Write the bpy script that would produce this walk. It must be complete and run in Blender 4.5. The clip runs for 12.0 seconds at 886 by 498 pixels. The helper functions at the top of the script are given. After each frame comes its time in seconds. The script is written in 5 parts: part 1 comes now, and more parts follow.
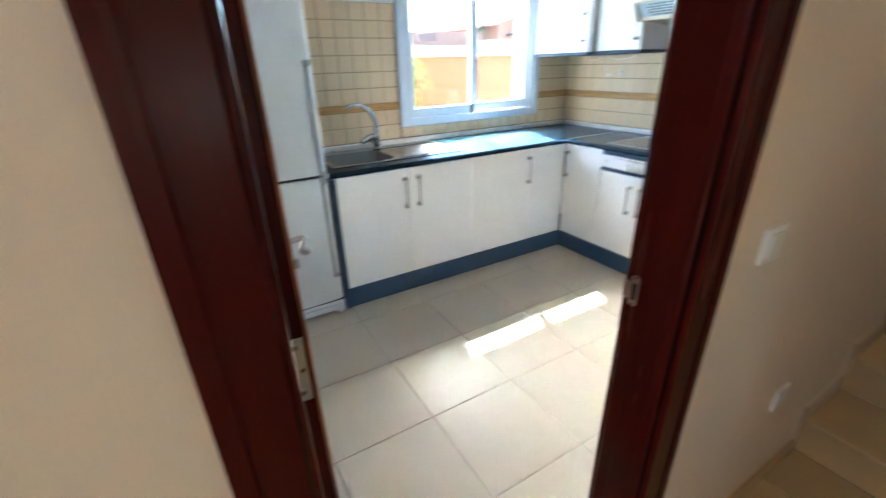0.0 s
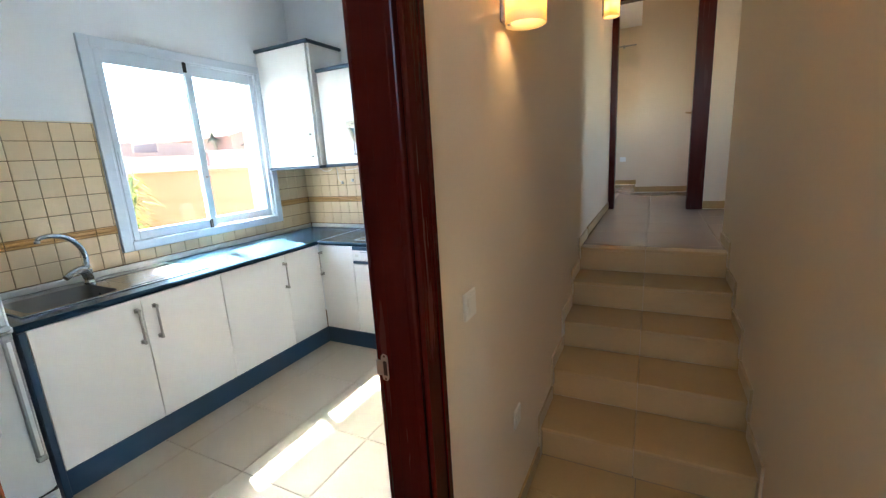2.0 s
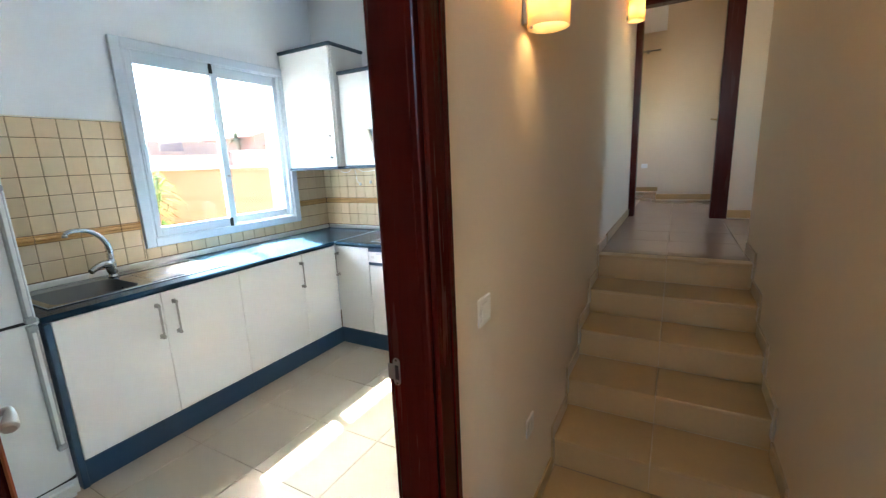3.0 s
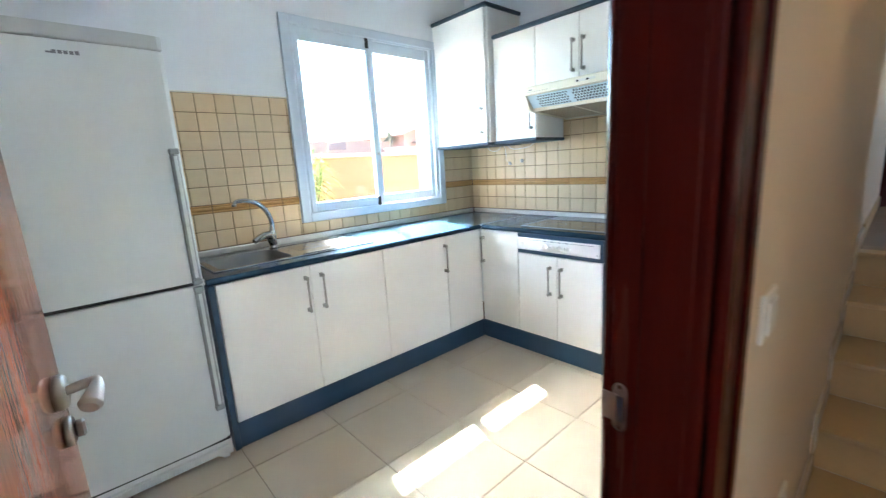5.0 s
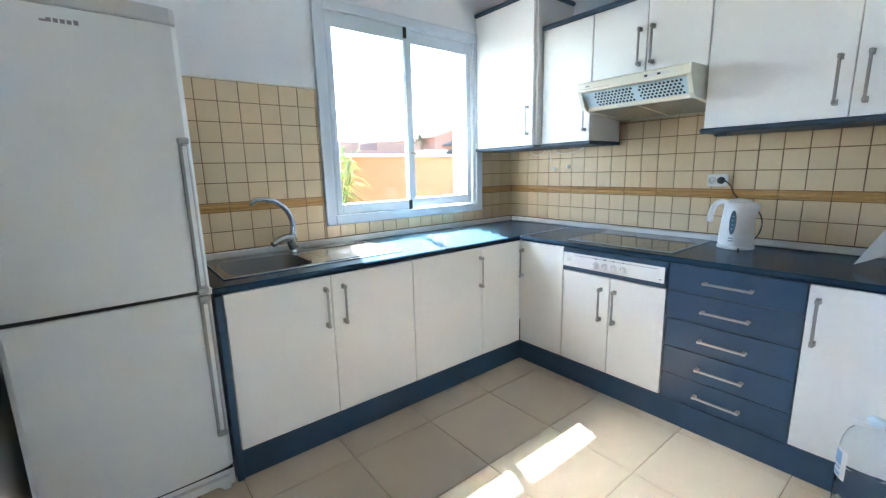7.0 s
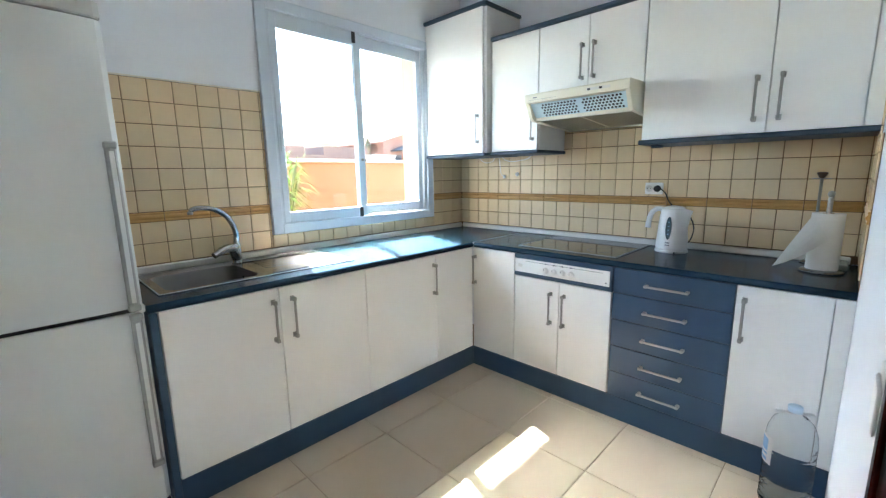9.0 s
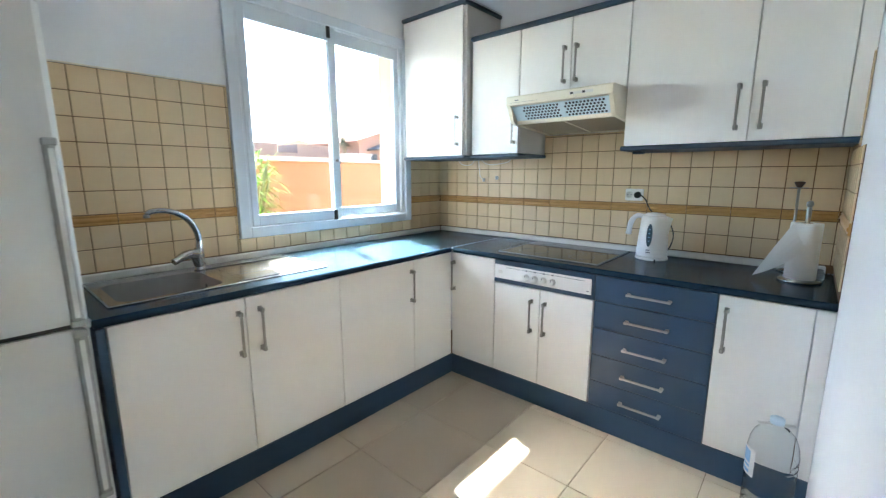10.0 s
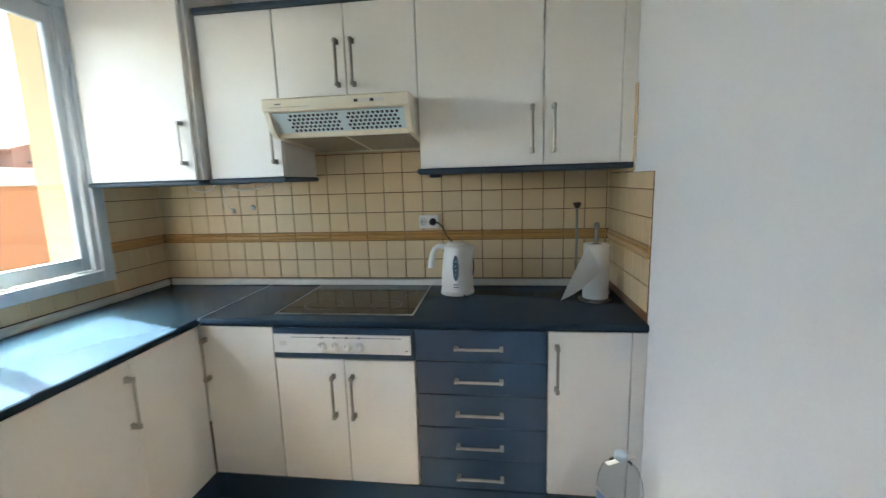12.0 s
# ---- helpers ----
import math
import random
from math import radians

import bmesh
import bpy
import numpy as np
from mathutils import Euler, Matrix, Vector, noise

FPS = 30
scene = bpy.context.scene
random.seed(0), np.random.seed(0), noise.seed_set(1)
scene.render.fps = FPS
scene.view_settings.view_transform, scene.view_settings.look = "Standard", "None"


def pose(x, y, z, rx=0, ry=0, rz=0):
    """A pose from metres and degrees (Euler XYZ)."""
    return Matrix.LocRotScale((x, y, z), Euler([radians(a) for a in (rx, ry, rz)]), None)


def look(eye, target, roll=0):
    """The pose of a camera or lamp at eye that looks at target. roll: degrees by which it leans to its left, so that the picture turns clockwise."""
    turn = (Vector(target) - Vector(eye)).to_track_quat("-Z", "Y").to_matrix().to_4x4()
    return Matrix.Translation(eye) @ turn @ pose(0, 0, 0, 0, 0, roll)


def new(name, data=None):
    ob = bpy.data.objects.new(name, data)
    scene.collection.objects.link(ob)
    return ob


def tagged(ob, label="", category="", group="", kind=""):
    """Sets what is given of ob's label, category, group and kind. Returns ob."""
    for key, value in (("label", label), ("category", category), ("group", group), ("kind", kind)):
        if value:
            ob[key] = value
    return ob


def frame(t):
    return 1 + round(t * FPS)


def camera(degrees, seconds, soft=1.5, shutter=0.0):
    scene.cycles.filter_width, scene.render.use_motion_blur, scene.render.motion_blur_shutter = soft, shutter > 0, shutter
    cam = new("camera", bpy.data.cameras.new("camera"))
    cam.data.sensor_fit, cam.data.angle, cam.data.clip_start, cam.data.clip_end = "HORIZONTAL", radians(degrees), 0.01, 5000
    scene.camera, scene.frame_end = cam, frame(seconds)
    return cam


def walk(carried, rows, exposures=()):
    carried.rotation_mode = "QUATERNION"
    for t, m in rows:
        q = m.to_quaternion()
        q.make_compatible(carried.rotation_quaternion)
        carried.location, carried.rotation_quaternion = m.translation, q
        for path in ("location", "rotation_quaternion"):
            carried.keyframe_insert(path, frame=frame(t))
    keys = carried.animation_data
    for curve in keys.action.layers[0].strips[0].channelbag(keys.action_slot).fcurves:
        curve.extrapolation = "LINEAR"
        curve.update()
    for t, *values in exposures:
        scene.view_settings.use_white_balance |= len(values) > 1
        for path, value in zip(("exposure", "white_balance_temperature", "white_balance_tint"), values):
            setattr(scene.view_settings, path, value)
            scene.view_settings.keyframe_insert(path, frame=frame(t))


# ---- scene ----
cam = camera(93.5, 12.0, soft=1.3, shutter=0.4)
PATH = [
    (0, (0.353, 0.376, 1.462), (1.27, 1.956, 0.648), -1.6),
    (0.5, (0.371, 0.352, 1.478), (1.808, 1.572, 0.811), -2.07),
    (1, (0.346, 0.314, 1.499), (2.025, 1.258, 0.96), -2.9),
    (1.5, (0.319, 0.288, 1.511), (2.05, 1.177, 1.049), -3.5),
    (2, (0.303, 0.258, 1.517), (2.043, 1.148, 1.088), -3.4),
    (2.5, (0.301, 0.249, 1.52), (2.038, 1.148, 1.102), -3.0),
    (4.3, (0.469, 0.428, 1.431), (1.945, 1.706, 0.995), -2.4),
    (4.5, (0.501, 0.469, 1.405), (1.929, 1.798, 0.964), -2.8),
    (5, (0.552, 0.591, 1.362), (1.86, 2.051, 0.966), -3.4),
    (5.5, (0.601, 0.742, 1.35), (1.819, 2.285, 0.978), -2.7),
    (6, (0.652, 0.805, 1.346), (1.834, 2.373, 0.965), -2.0),
    (6.5, (0.696, 0.842, 1.361), (1.886, 2.402, 0.972), -1.8),
    (7, (0.699, 0.857, 1.356), (1.919, 2.396, 0.982), -1.4),
    (9, (0.696, 0.883, 1.369), (2.097, 2.265, 1.014), -1.0),
    (9.5, (0.705, 0.89, 1.378), (2.133, 2.246, 1.028), -0.6),
    (10, (0.754, 0.96, 1.386), (2.234, 2.257, 1.031), -0.1),
    (10.5, (0.841, 1.085, 1.399), (2.433, 2.242, 1.043), -1.7),
    (11, (0.945, 1.218, 1.405), (2.687, 2.131, 1.043), -2.3),
    (11.5, (1.089, 1.37, 1.446), (2.991, 1.89, 1.11), -1.6),
    (12, (1.241, 1.41, 1.469), (3.199, 1.668, 1.151), -1.7),
]
EXPOSURES = [(0, 4.65, 5650, 5), (0.5, 5.0, 5900, 5), (1.5, 4.76, 5900, 5), (2.5, 4.76, 5900, 5), (4.5, 4.84, 5850, 5), (6.5, 4.55, 5850, 6), (9.5, 4.38, 6150, 6), (11, 4.05, 6400, 6), (12, 3.72, 6850, 6)]
walk(cam, [(t, look(eye, target, roll)) for t, eye, target, roll in PATH], EXPOSURES)

# world, sun, lamps
SUN_FROM = Vector((0.32, 1.0, 1.224)).normalized()
sky = bpy.data.worlds.new("sky")
scene.world = sky
sky.use_nodes = True
wn = sky.node_tree
tex = wn.nodes.new("ShaderNodeTexSky")
tex.sky_type, tex.sun_disc = "NISHITA", False
tex.dust_density = 0.25
tex.sun_elevation = math.asin(SUN_FROM.z)
tex.sun_rotation = math.atan2(SUN_FROM.x, SUN_FROM.y)
wn.links.new(tex.outputs[0], wn.nodes["Background"].inputs[0])
wn.nodes["Background"].inputs[1].default_value = 0.125
sun = new("sun", bpy.data.lights.new("sun", "SUN"))
sun.data.energy, sun.data.angle, sun.data.color = 4.2, radians(0.6), (1.0, 0.95, 0.87)
sun.matrix_world = look((0, 0, 0), -SUN_FROM)


# ---- materials ----
def mat(name, col, rough=0.5, metal=0.0, var=0.06, scale=6.0, fine=45, bump=0.03, rand=0.0, stretch=(1, 1, 1), trans=0.0, ior=1.45, dirt=None, spec=0.5, coat=0.0):
    m = bpy.data.materials.new(name)
    m.use_nodes = True
    nt = m.node_tree
    N, L = nt.nodes, nt.links
    b = N["Principled BSDF"]
    b.inputs["Metallic"].default_value = metal
    b.inputs["IOR"].default_value = ior
    b.inputs["Transmission Weight"].default_value = trans
    b.inputs["Specular IOR Level"].default_value = spec
    b.inputs["Coat Weight"].default_value = coat
    b.inputs["Coat Roughness"].default_value = 0.15
    tc = N.new("ShaderNodeTexCoord")
    mp = N.new("ShaderNodeMapping")
    mp.inputs["Scale"].default_value = stretch
    L.new(tc.outputs["Object"], mp.inputs["Vector"])
    vec = mp.outputs["Vector"]
    info = None
    if rand:
        info = N.new("ShaderNodeObjectInfo")
        add = N.new("ShaderNodeVectorMath")
        add.operation = "MULTIPLY_ADD"
        L.new(info.outputs["Random"], add.inputs[0])
        add.inputs[1].default_value = (37.0, 23.0, 51.0)
        L.new(vec, add.inputs[2])
        vec = add.outputs[0]
    n1, n2 = N.new("ShaderNodeTexNoise"), N.new("ShaderNodeTexNoise")
    n1.inputs["Scale"].default_value, n1.inputs["Detail"].default_value = scale, 5
    n2.inputs["Scale"].default_value, n2.inputs["Detail"].default_value = fine, 3
    L.new(vec, n1.inputs["Vector"])
    L.new(vec, n2.inputs["Vector"])
    # value = 1 + var*(n1-.5)*2 + var*.5*(n2-.5)*2 + rand*(r-.5)
    def madd(src, k, base):
        q = N.new("ShaderNodeMath")
        q.operation = "MULTIPLY_ADD"
        L.new(src, q.inputs[0])
        q.inputs[1].default_value = k
        if isinstance(base, float):
            q.inputs[2].default_value = base
        else:
            L.new(base, q.inputs[2])
        return q.outputs[0]
    v = madd(n1.outputs["Fac"], 2 * var, 1.0 - 1.5 * var - 0.5 * rand)
    v = madd(n2.outputs["Fac"], var, v)
    if info:
        v = madd(info.outputs["Random"], rand, v)
    hs = N.new("ShaderNodeHueSaturation")
    hs.inputs["Color"].default_value = (*col, 1)
    L.new(v, hs.inputs["Value"])
    colour = hs.outputs["Color"]
    if dirt:
        n3 = N.new("ShaderNodeTexNoise")
        n3.inputs["Scale"].default_value, n3.inputs["Detail"].default_value = dirt[1], 7
        L.new(vec, n3.inputs["Vector"])
        rp = N.new("ShaderNodeValToRGB")
        rp.color_ramp.elements[0].position, rp.color_ramp.elements[1].position = dirt[2], dirt[2] + 0.18
        L.new(n3.outputs["Fac"], rp.inputs["Fac"])
        mx = N.new("ShaderNodeMix")
        mx.data_type = "RGBA"
        L.new(rp.outputs["Color"], mx.inputs["Factor"])
        L.new(colour, mx.inputs["A"])
        mx.inputs["B"].default_value = (*dirt[0], 1)
        colour = mx.outputs["Result"]
    L.new(colour, b.inputs["Base Color"])
    L.new(madd(n1.outputs["Fac"], rough * 0.35, rough * 0.83), b.inputs["Roughness"])
    if bump:
        bp = N.new("ShaderNodeBump")
        bp.inputs["Strength"].default_value, bp.inputs["Distance"].default_value = min(1.0, bump * 4), 0.002
        L.new(n2.outputs["Fac"], bp.inputs["Height"])
        L.new(bp.outputs["Normal"], b.inputs["Normal"])
    return m


M_wall = mat("white_wall_paint", (0.83, 0.85, 0.88), 0.75, var=0.03, scale=1.5, fine=60, bump=0.06)
M_hall = mat("cream_wall_paint", (0.71, 0.583, 0.425), 0.5, var=0.04, scale=1.3, fine=55, bump=0.07)
M_ceil = mat("ceiling_paint", (0.89, 0.89, 0.88), 0.85, var=0.02, scale=2, bump=0.04)
M_tile = mat("beige_wall_tile", (0.72, 0.555, 0.35), 0.22, var=0.05, scale=9, fine=40, bump=0.02, rand=0.06)
M_grout = mat("brown_grout", (0.16, 0.082, 0.036), 0.9, var=0.15, scale=10, fine=45, bump=0.1)
M_border = mat("ochre_border_tile", (0.50, 0.27, 0.085), 0.3, var=0.12, scale=14, fine=60, rand=0.08)
M_floor = mat("cream_floor_tile", (0.54, 0.445, 0.335), 0.36, var=0.05, scale=1.6, fine=9, bump=0, rand=0.05, spec=0.22)
M_fgrout = mat("floor_grout", (0.27, 0.20, 0.14), 0.9, var=0.15, scale=8, fine=45, bump=0.1)
M_land = mat("tan_landing_tile", (0.29, 0.21, 0.15), 0.24, var=0.04, scale=1.2, fine=9, bump=0, rand=0.04)
M_stair = mat("tan_stair_tile", (0.42, 0.265, 0.105), 0.42, var=0.10, scale=6, fine=60, bump=0, rand=0.05)
M_white = mat("white_laminate", (0.88, 0.87, 0.84), 0.5, var=0.025, scale=2, fine=45, bump=0, spec=0.3)
M_trim = mat("slate_blue_trim", (0.045, 0.068, 0.098), 0.45, var=0.08, scale=6, bump=0, spec=0.3)
M_skirt = mat("pale_tan_skirting_tile", (0.52, 0.40, 0.25), 0.4, var=0.06, scale=6, fine=60, bump=0, rand=0.04)
M_joint = mat("pale_stair_grout", (0.46, 0.36, 0.24), 0.9, var=0.12, scale=9)
M_switch = mat("yellowish_white_plastic", (0.74, 0.68, 0.58), 0.4, var=0.05, scale=20)
M_carc = mat("white_melamine", (0.74, 0.73, 0.71), 0.45, var=0.03, scale=3)
M_blue = mat("blue_laminate", (0.034, 0.074, 0.130), 0.38, var=0.06, scale=4, fine=45, bump=0.03)
M_top = mat("slate_blue_worktop", (0.022, 0.046, 0.074), 0.21, var=0.08, scale=1.6, fine=60, bump=0, spec=0.10)
M_steel = mat("brushed_steel", (0.30, 0.293, 0.28), 0.18, 1.0, var=0.08, scale=8, fine=45, stretch=(1, 14, 1), bump=0)
M_bowl = mat("brushed_sink_steel", (0.19, 0.18, 0.165), 0.34, 1.0, var=0.08, scale=6, fine=30, bump=0)
M_nickel = mat("satin_nickel", (0.36, 0.345, 0.32), 0.3, 1.0, var=0.06, scale=20)
M_bar = mat("bright_satin_nickel", (0.52, 0.50, 0.475), 0.36, 1.0, var=0.06, scale=20)
M_chrome = mat("chrome", (0.52, 0.52, 0.53), 0.06, 1.0, var=0.02, bump=0)
M_fridge = mat("silver_fridge_paint", (0.74, 0.765, 0.755), 0.46, 0.08, var=0.03, scale=3, fine=45, bump=0.02)
M_fside = mat("grey_fridge_plastic", (0.37, 0.385, 0.385), 0.45, 0.1, var=0.04)
M_fcap = mat("pale_grey_fridge_plastic", (0.56, 0.575, 0.57), 0.45, 0.1, var=0.04)
M_black = mat("black_rubber", (0.015, 0.015, 0.016), 0.55, var=0.1)
M_gap = mat("dark_shadow_gap", (0.03, 0.03, 0.035), 0.8, var=0.1)
M_alu = mat("white_window_aluminium", (0.62, 0.68, 0.74), 0.3, var=0.02, scale=5, bump=0.01)
M_glass = mat("clear_glass", (0.97, 0.985, 0.98), 0.0, trans=1.0, ior=1.45, var=0.0, bump=0)
M_hob = mat("black_ceramic_glass", (0.010, 0.008, 0.007), 0.04, var=0.1, bump=0)
M_ring = mat("hob_print", (0.10, 0.09, 0.085), 0.3, var=0.05)
M_cream = mat("cream_plastic", (0.78, 0.73, 0.60), 0.4, var=0.04, scale=6)
M_visor = mat("pale_blue_visor", (0.60, 0.73, 0.79), 0.25, var=0.03)
M_filter = mat("greasy_metal_filter", (0.44, 0.40, 0.32), 0.5, 0.6, var=0.1, scale=15)
M_plastic = mat("white_plastic", (0.82, 0.81, 0.79), 0.3, var=0.02)
M_paper = mat("kitchen_paper", (0.87, 0.86, 0.845), 0.9, var=0.03, scale=30, fine=45, bump=0.2)
M_upstand = mat("silver_upstand_strip", (0.70, 0.68, 0.64), 0.35, 0.2, var=0.04)
M_pet = mat("clear_pet_plastic", (0.96, 0.98, 0.985), 0.0, trans=1.0, ior=1.12, var=0.0, bump=0)
M_water = mat("water", (0.90, 0.96, 1.0), 0.0, trans=0.98, ior=1.07, var=0, bump=0)
M_label = mat("blue_bottle_label", (0.26, 0.47, 0.70), 0.4, var=0.15, scale=20)
M_gauge = mat("dark_water_gauge", (0.05, 0.08, 0.10), 0.15, var=0.1)
M_print = mat("grey_print", (0.22, 0.22, 0.23), 0.5, var=0.05)
M_orange = mat("orange_render", (0.24, 0.115, 0.062), 0.9, var=0.06, scale=0.8, fine=30, bump=0.15)
M_cope = mat("white_coping", (0.42, 0.38, 0.33), 0.85, var=0.06, scale=2)
M_facade = mat("terracotta_facade", (0.12, 0.075, 0.06), 0.9, var=0.08, scale=0.3, fine=8)
M_facade2 = mat("salmon_facade", (0.21, 0.10, 0.068), 0.9, var=0.08, scale=0.3, fine=8)
M_roof = mat("clay_roof_tiles", (0.20, 0.09, 0.06), 0.9, var=0.15, scale=1.5, fine=12, bump=0.3)
M_reveal = mat("cream_exterior_render", (0.42, 0.34, 0.20), 0.85, var=0.05, scale=3, fine=40, bump=0.1)
M_ground = mat("paved_ground", (0.40, 0.33, 0.26), 0.9, var=0.12, scale=1.5, fine=20)
M_leaf = mat("green_leaves", (0.12, 0.23, 0.035), 0.8, var=0.3, scale=7, spec=0.15)
M_stem = mat("green_stem", (0.10, 0.11, 0.04), 0.6, var=0.2)
M_palm = mat("dusty_palm_fronds", (0.075, 0.09, 0.055), 0.85, var=0.2, spec=0.1)
M_creamw = mat("pale_cream_render", (0.30, 0.245, 0.195), 0.9, var=0.06, scale=0.4, fine=8)
M_bark = mat("palm_bark", (0.16, 0.11, 0.07), 0.9, var=0.2)
M_slate = mat("dark_slate_roof", (0.035, 0.035, 0.04), 0.8, var=0.15, scale=2)
M_bronze = mat("dark_bronze", (0.10, 0.065, 0.045), 0.35, 0.8, var=0.1)
M_capblue = mat("pale_blue_plastic", (0.62, 0.75, 0.84), 0.35, var=0.03)
M_pet2 = mat("cloudy_plastic", (0.75, 0.76, 0.74), 0.25, var=0.05, trans=0.6, ior=1.2)
M_brass = mat("aged_brass", (0.42, 0.28, 0.12), 0.3, 1.0, var=0.1)


def wood(name, col, rough):
    m = mat(name, col, rough, var=0.34, scale=3.5, fine=22, stretch=(9, 9, 0.6), bump=0.03, spec=0.16)
    return m


M_wood = wood("dark_red_mahogany", (0.046, 0.0046, 0.0026), 0.26)
# lit copy of the mahogany: window sheen is put into the base colour
M_leaf_sheen = wood("varnished_mahogany_sheen", (0.36, 0.115, 0.055), 0.12)
varnish = M_leaf_sheen.node_tree.nodes["Principled BSDF"]
varnish.inputs["Coat Weight"].default_value, varnish.inputs["Coat Roughness"].default_value = 0.55, 0.06


def shade_mat():
    m = bpy.data.materials.new("opal_glass_shade")
    m.use_nodes = True
    N, L = m.node_tree.nodes, m.node_tree.links
    out = N["Material Output"]
    N.remove(N["Principled BSDF"])
    d, t, x = N.new("ShaderNodeBsdfDiffuse"), N.new("ShaderNodeBsdfTranslucent"), N.new("ShaderNodeMixShader")
    d.inputs[0].default_value = (0.85, 0.78, 0.62, 1)
    t.inputs[0].default_value = (0.9, 0.72, 0.42, 1)
    n = N.new("ShaderNodeTexNoise")
    n.inputs["Scale"].default_value = 25
    q = N.new("ShaderNodeMath")
    q.operation = "MULTIPLY_ADD"
    L.new(n.outputs["Fac"], q.inputs[0])
    q.inputs[1].default_value, q.inputs[2].default_value = 0.1, 0.5
    L.new(q.outputs[0], x.inputs[0])
    L.new(d.outputs[0], x.inputs[1])
    L.new(t.outputs[0], x.inputs[2])
    L.new(x.outputs[0], out.inputs["Surface"])
    return m


M_shade = shade_mat()


def thin_paper():
    m = bpy.data.materials.new("thin_kitchen_paper")
    m.use_nodes = True
    N, L = m.node_tree.nodes, m.node_tree.links
    N.remove(N["Principled BSDF"])
    d, t, x = N.new("ShaderNodeBsdfDiffuse"), N.new("ShaderNodeBsdfTranslucent"), N.new("ShaderNodeMixShader")
    n, bp = N.new("ShaderNodeTexNoise"), N.new("ShaderNodeBump")
    n.inputs["Scale"].default_value = 90
    bp.inputs["Strength"].default_value, bp.inputs["Distance"].default_value = 0.4, 0.001
    L.new(n.outputs["Fac"], bp.inputs["Height"])
    L.new(bp.outputs["Normal"], d.inputs["Normal"])
    d.inputs[0].default_value = (0.9, 0.89, 0.87, 1)
    t.inputs[0].default_value = (0.9, 0.89, 0.87, 1)
    x.inputs[0].default_value = 0.45
    L.new(d.outputs[0], x.inputs[1])
    L.new(t.outputs[0], x.inputs[2])
    L.new(x.outputs[0], N["Material Output"].inputs["Surface"])
    return m


M_sheet = thin_paper()


# ---- mesh helpers ----
ORG = {}


def box(bm, x0, x1, y0, y1, z0, z1, bev=0.0, seg=1):
    r = bmesh.ops.create_cube(bm, size=1.0)
    vs = r["verts"]
    for v in vs:
        v.co = Vector((x0 + (v.co.x + 0.5) * (x1 - x0), y0 + (v.co.y + 0.5) * (y1 - y0), z0 + (v.co.z + 0.5) * (z1 - z0)))
    if bev:
        es = list({e for v in vs for e in v.link_edges})
        bmesh.ops.bevel(bm, geom=es, offset=bev, segments=seg, affect="EDGES", profile=0.5)
    return bm


def B(x0, x1, y0, y1, z0, z1, bev=0.0, seg=1):
    return box(bmesh.new(), x0, x1, y0, y1, z0, z1, bev, seg)


def lathe(bm, profile, n=24, at=(0, 0, 0), m=None):
    rings = []
    for r, z in profile:
        ring = []
        for i in range(n):
            a = 2 * math.pi * i / n
            p = Vector((r * math.cos(a), r * math.sin(a), z))
            if m:
                p = m @ p
            ring.append(bm.verts.new(p + Vector(at)))
        rings.append(ring)
    for a, b in zip(rings, rings[1:]):
        for i in range(n):
            f = bm.faces.new((a[i], a[(i + 1) % n], b[(i + 1) % n], b[i]))
            f.smooth = True
    if profile[0] != profile[-1]:
        if profile[0][0] > 0:
            bm.faces.new(rings[0][::-1])
        if profile[-1][0] > 0:
            bm.faces.new(rings[-1])
    bmesh.ops.remove_doubles(bm, verts=[v for r in (rings[0], rings[-1]) for v in r], dist=1e-6)
    return bm


def tube(bm, pts, rad, n=10, smooth=6):
    P = [Vector(p) for p in pts]
    if smooth and len(P) > 2:
        Q = []
        ext = [2 * P[0] - P[1]] + P + [2 * P[-1] - P[-2]]
        for i in range(1, len(ext) - 2):
            a, b, c, d = ext[i - 1:i + 3]
            for k in range(smooth):
                t = k / smooth
                Q.append(0.5 * ((2 * b) + (c - a) * t + (2 * a - 5 * b + 4 * c - d) * t * t + (3 * b - a - 3 * c + d) * t ** 3))
        P = Q + [P[-1]]
    rads = rad if callable(rad) else (lambda u: rad)
    rings = []
    up = Vector((0.13, 0.07, 1)).normalized()
    for i, p in enumerate(P):
        d = (P[min(i + 1, len(P) - 1)] - P[max(i - 1, 0)]).normalized()
        s = d.cross(up)
        if s.length < 0.05:
            s = d.cross(Vector((1, 0, 0)))
        s.normalize()
        w = s.cross(d)
        r = rads(i / (len(P) - 1))
        rings.append([bm.verts.new(p + r * (s * math.cos(2 * math.pi * k / n) + w * math.sin(2 * math.pi * k / n))) for k in range(n)])
    for a, b in zip(rings, rings[1:]):
        for i in range(n):
            f = bm.faces.new((a[i], a[(i + 1) % n], b[(i + 1) % n], b[i]))
            f.smooth = True
    bm.faces.new(rings[0][::-1])
    bm.faces.new(rings[-1])
    bmesh.ops.recalc_face_normals(bm, faces=bm.faces)
    return bm


def prism(bm, outline, axis, a, b):
    """An outline of pairs pushed along an axis from a to b."""
    def co(u, v, w):
        return {"x": (w, u, v), "y": (u, w, v), "z": (u, v, w)}[axis]
    lo = [bm.verts.new(co(u, v, a)) for u, v in outline]
    hi = [bm.verts.new(co(u, v, b)) for u, v in outline]
    n = len(outline)
    for i in range(n):
        bm.faces.new((lo[i], lo[(i + 1) % n], hi[(i + 1) % n], hi[i]))
    bm.faces.new(lo[::-1])
    bm.faces.new(hi)
    bmesh.ops.recalc_face_normals(bm, faces=bm.faces)
    return bm


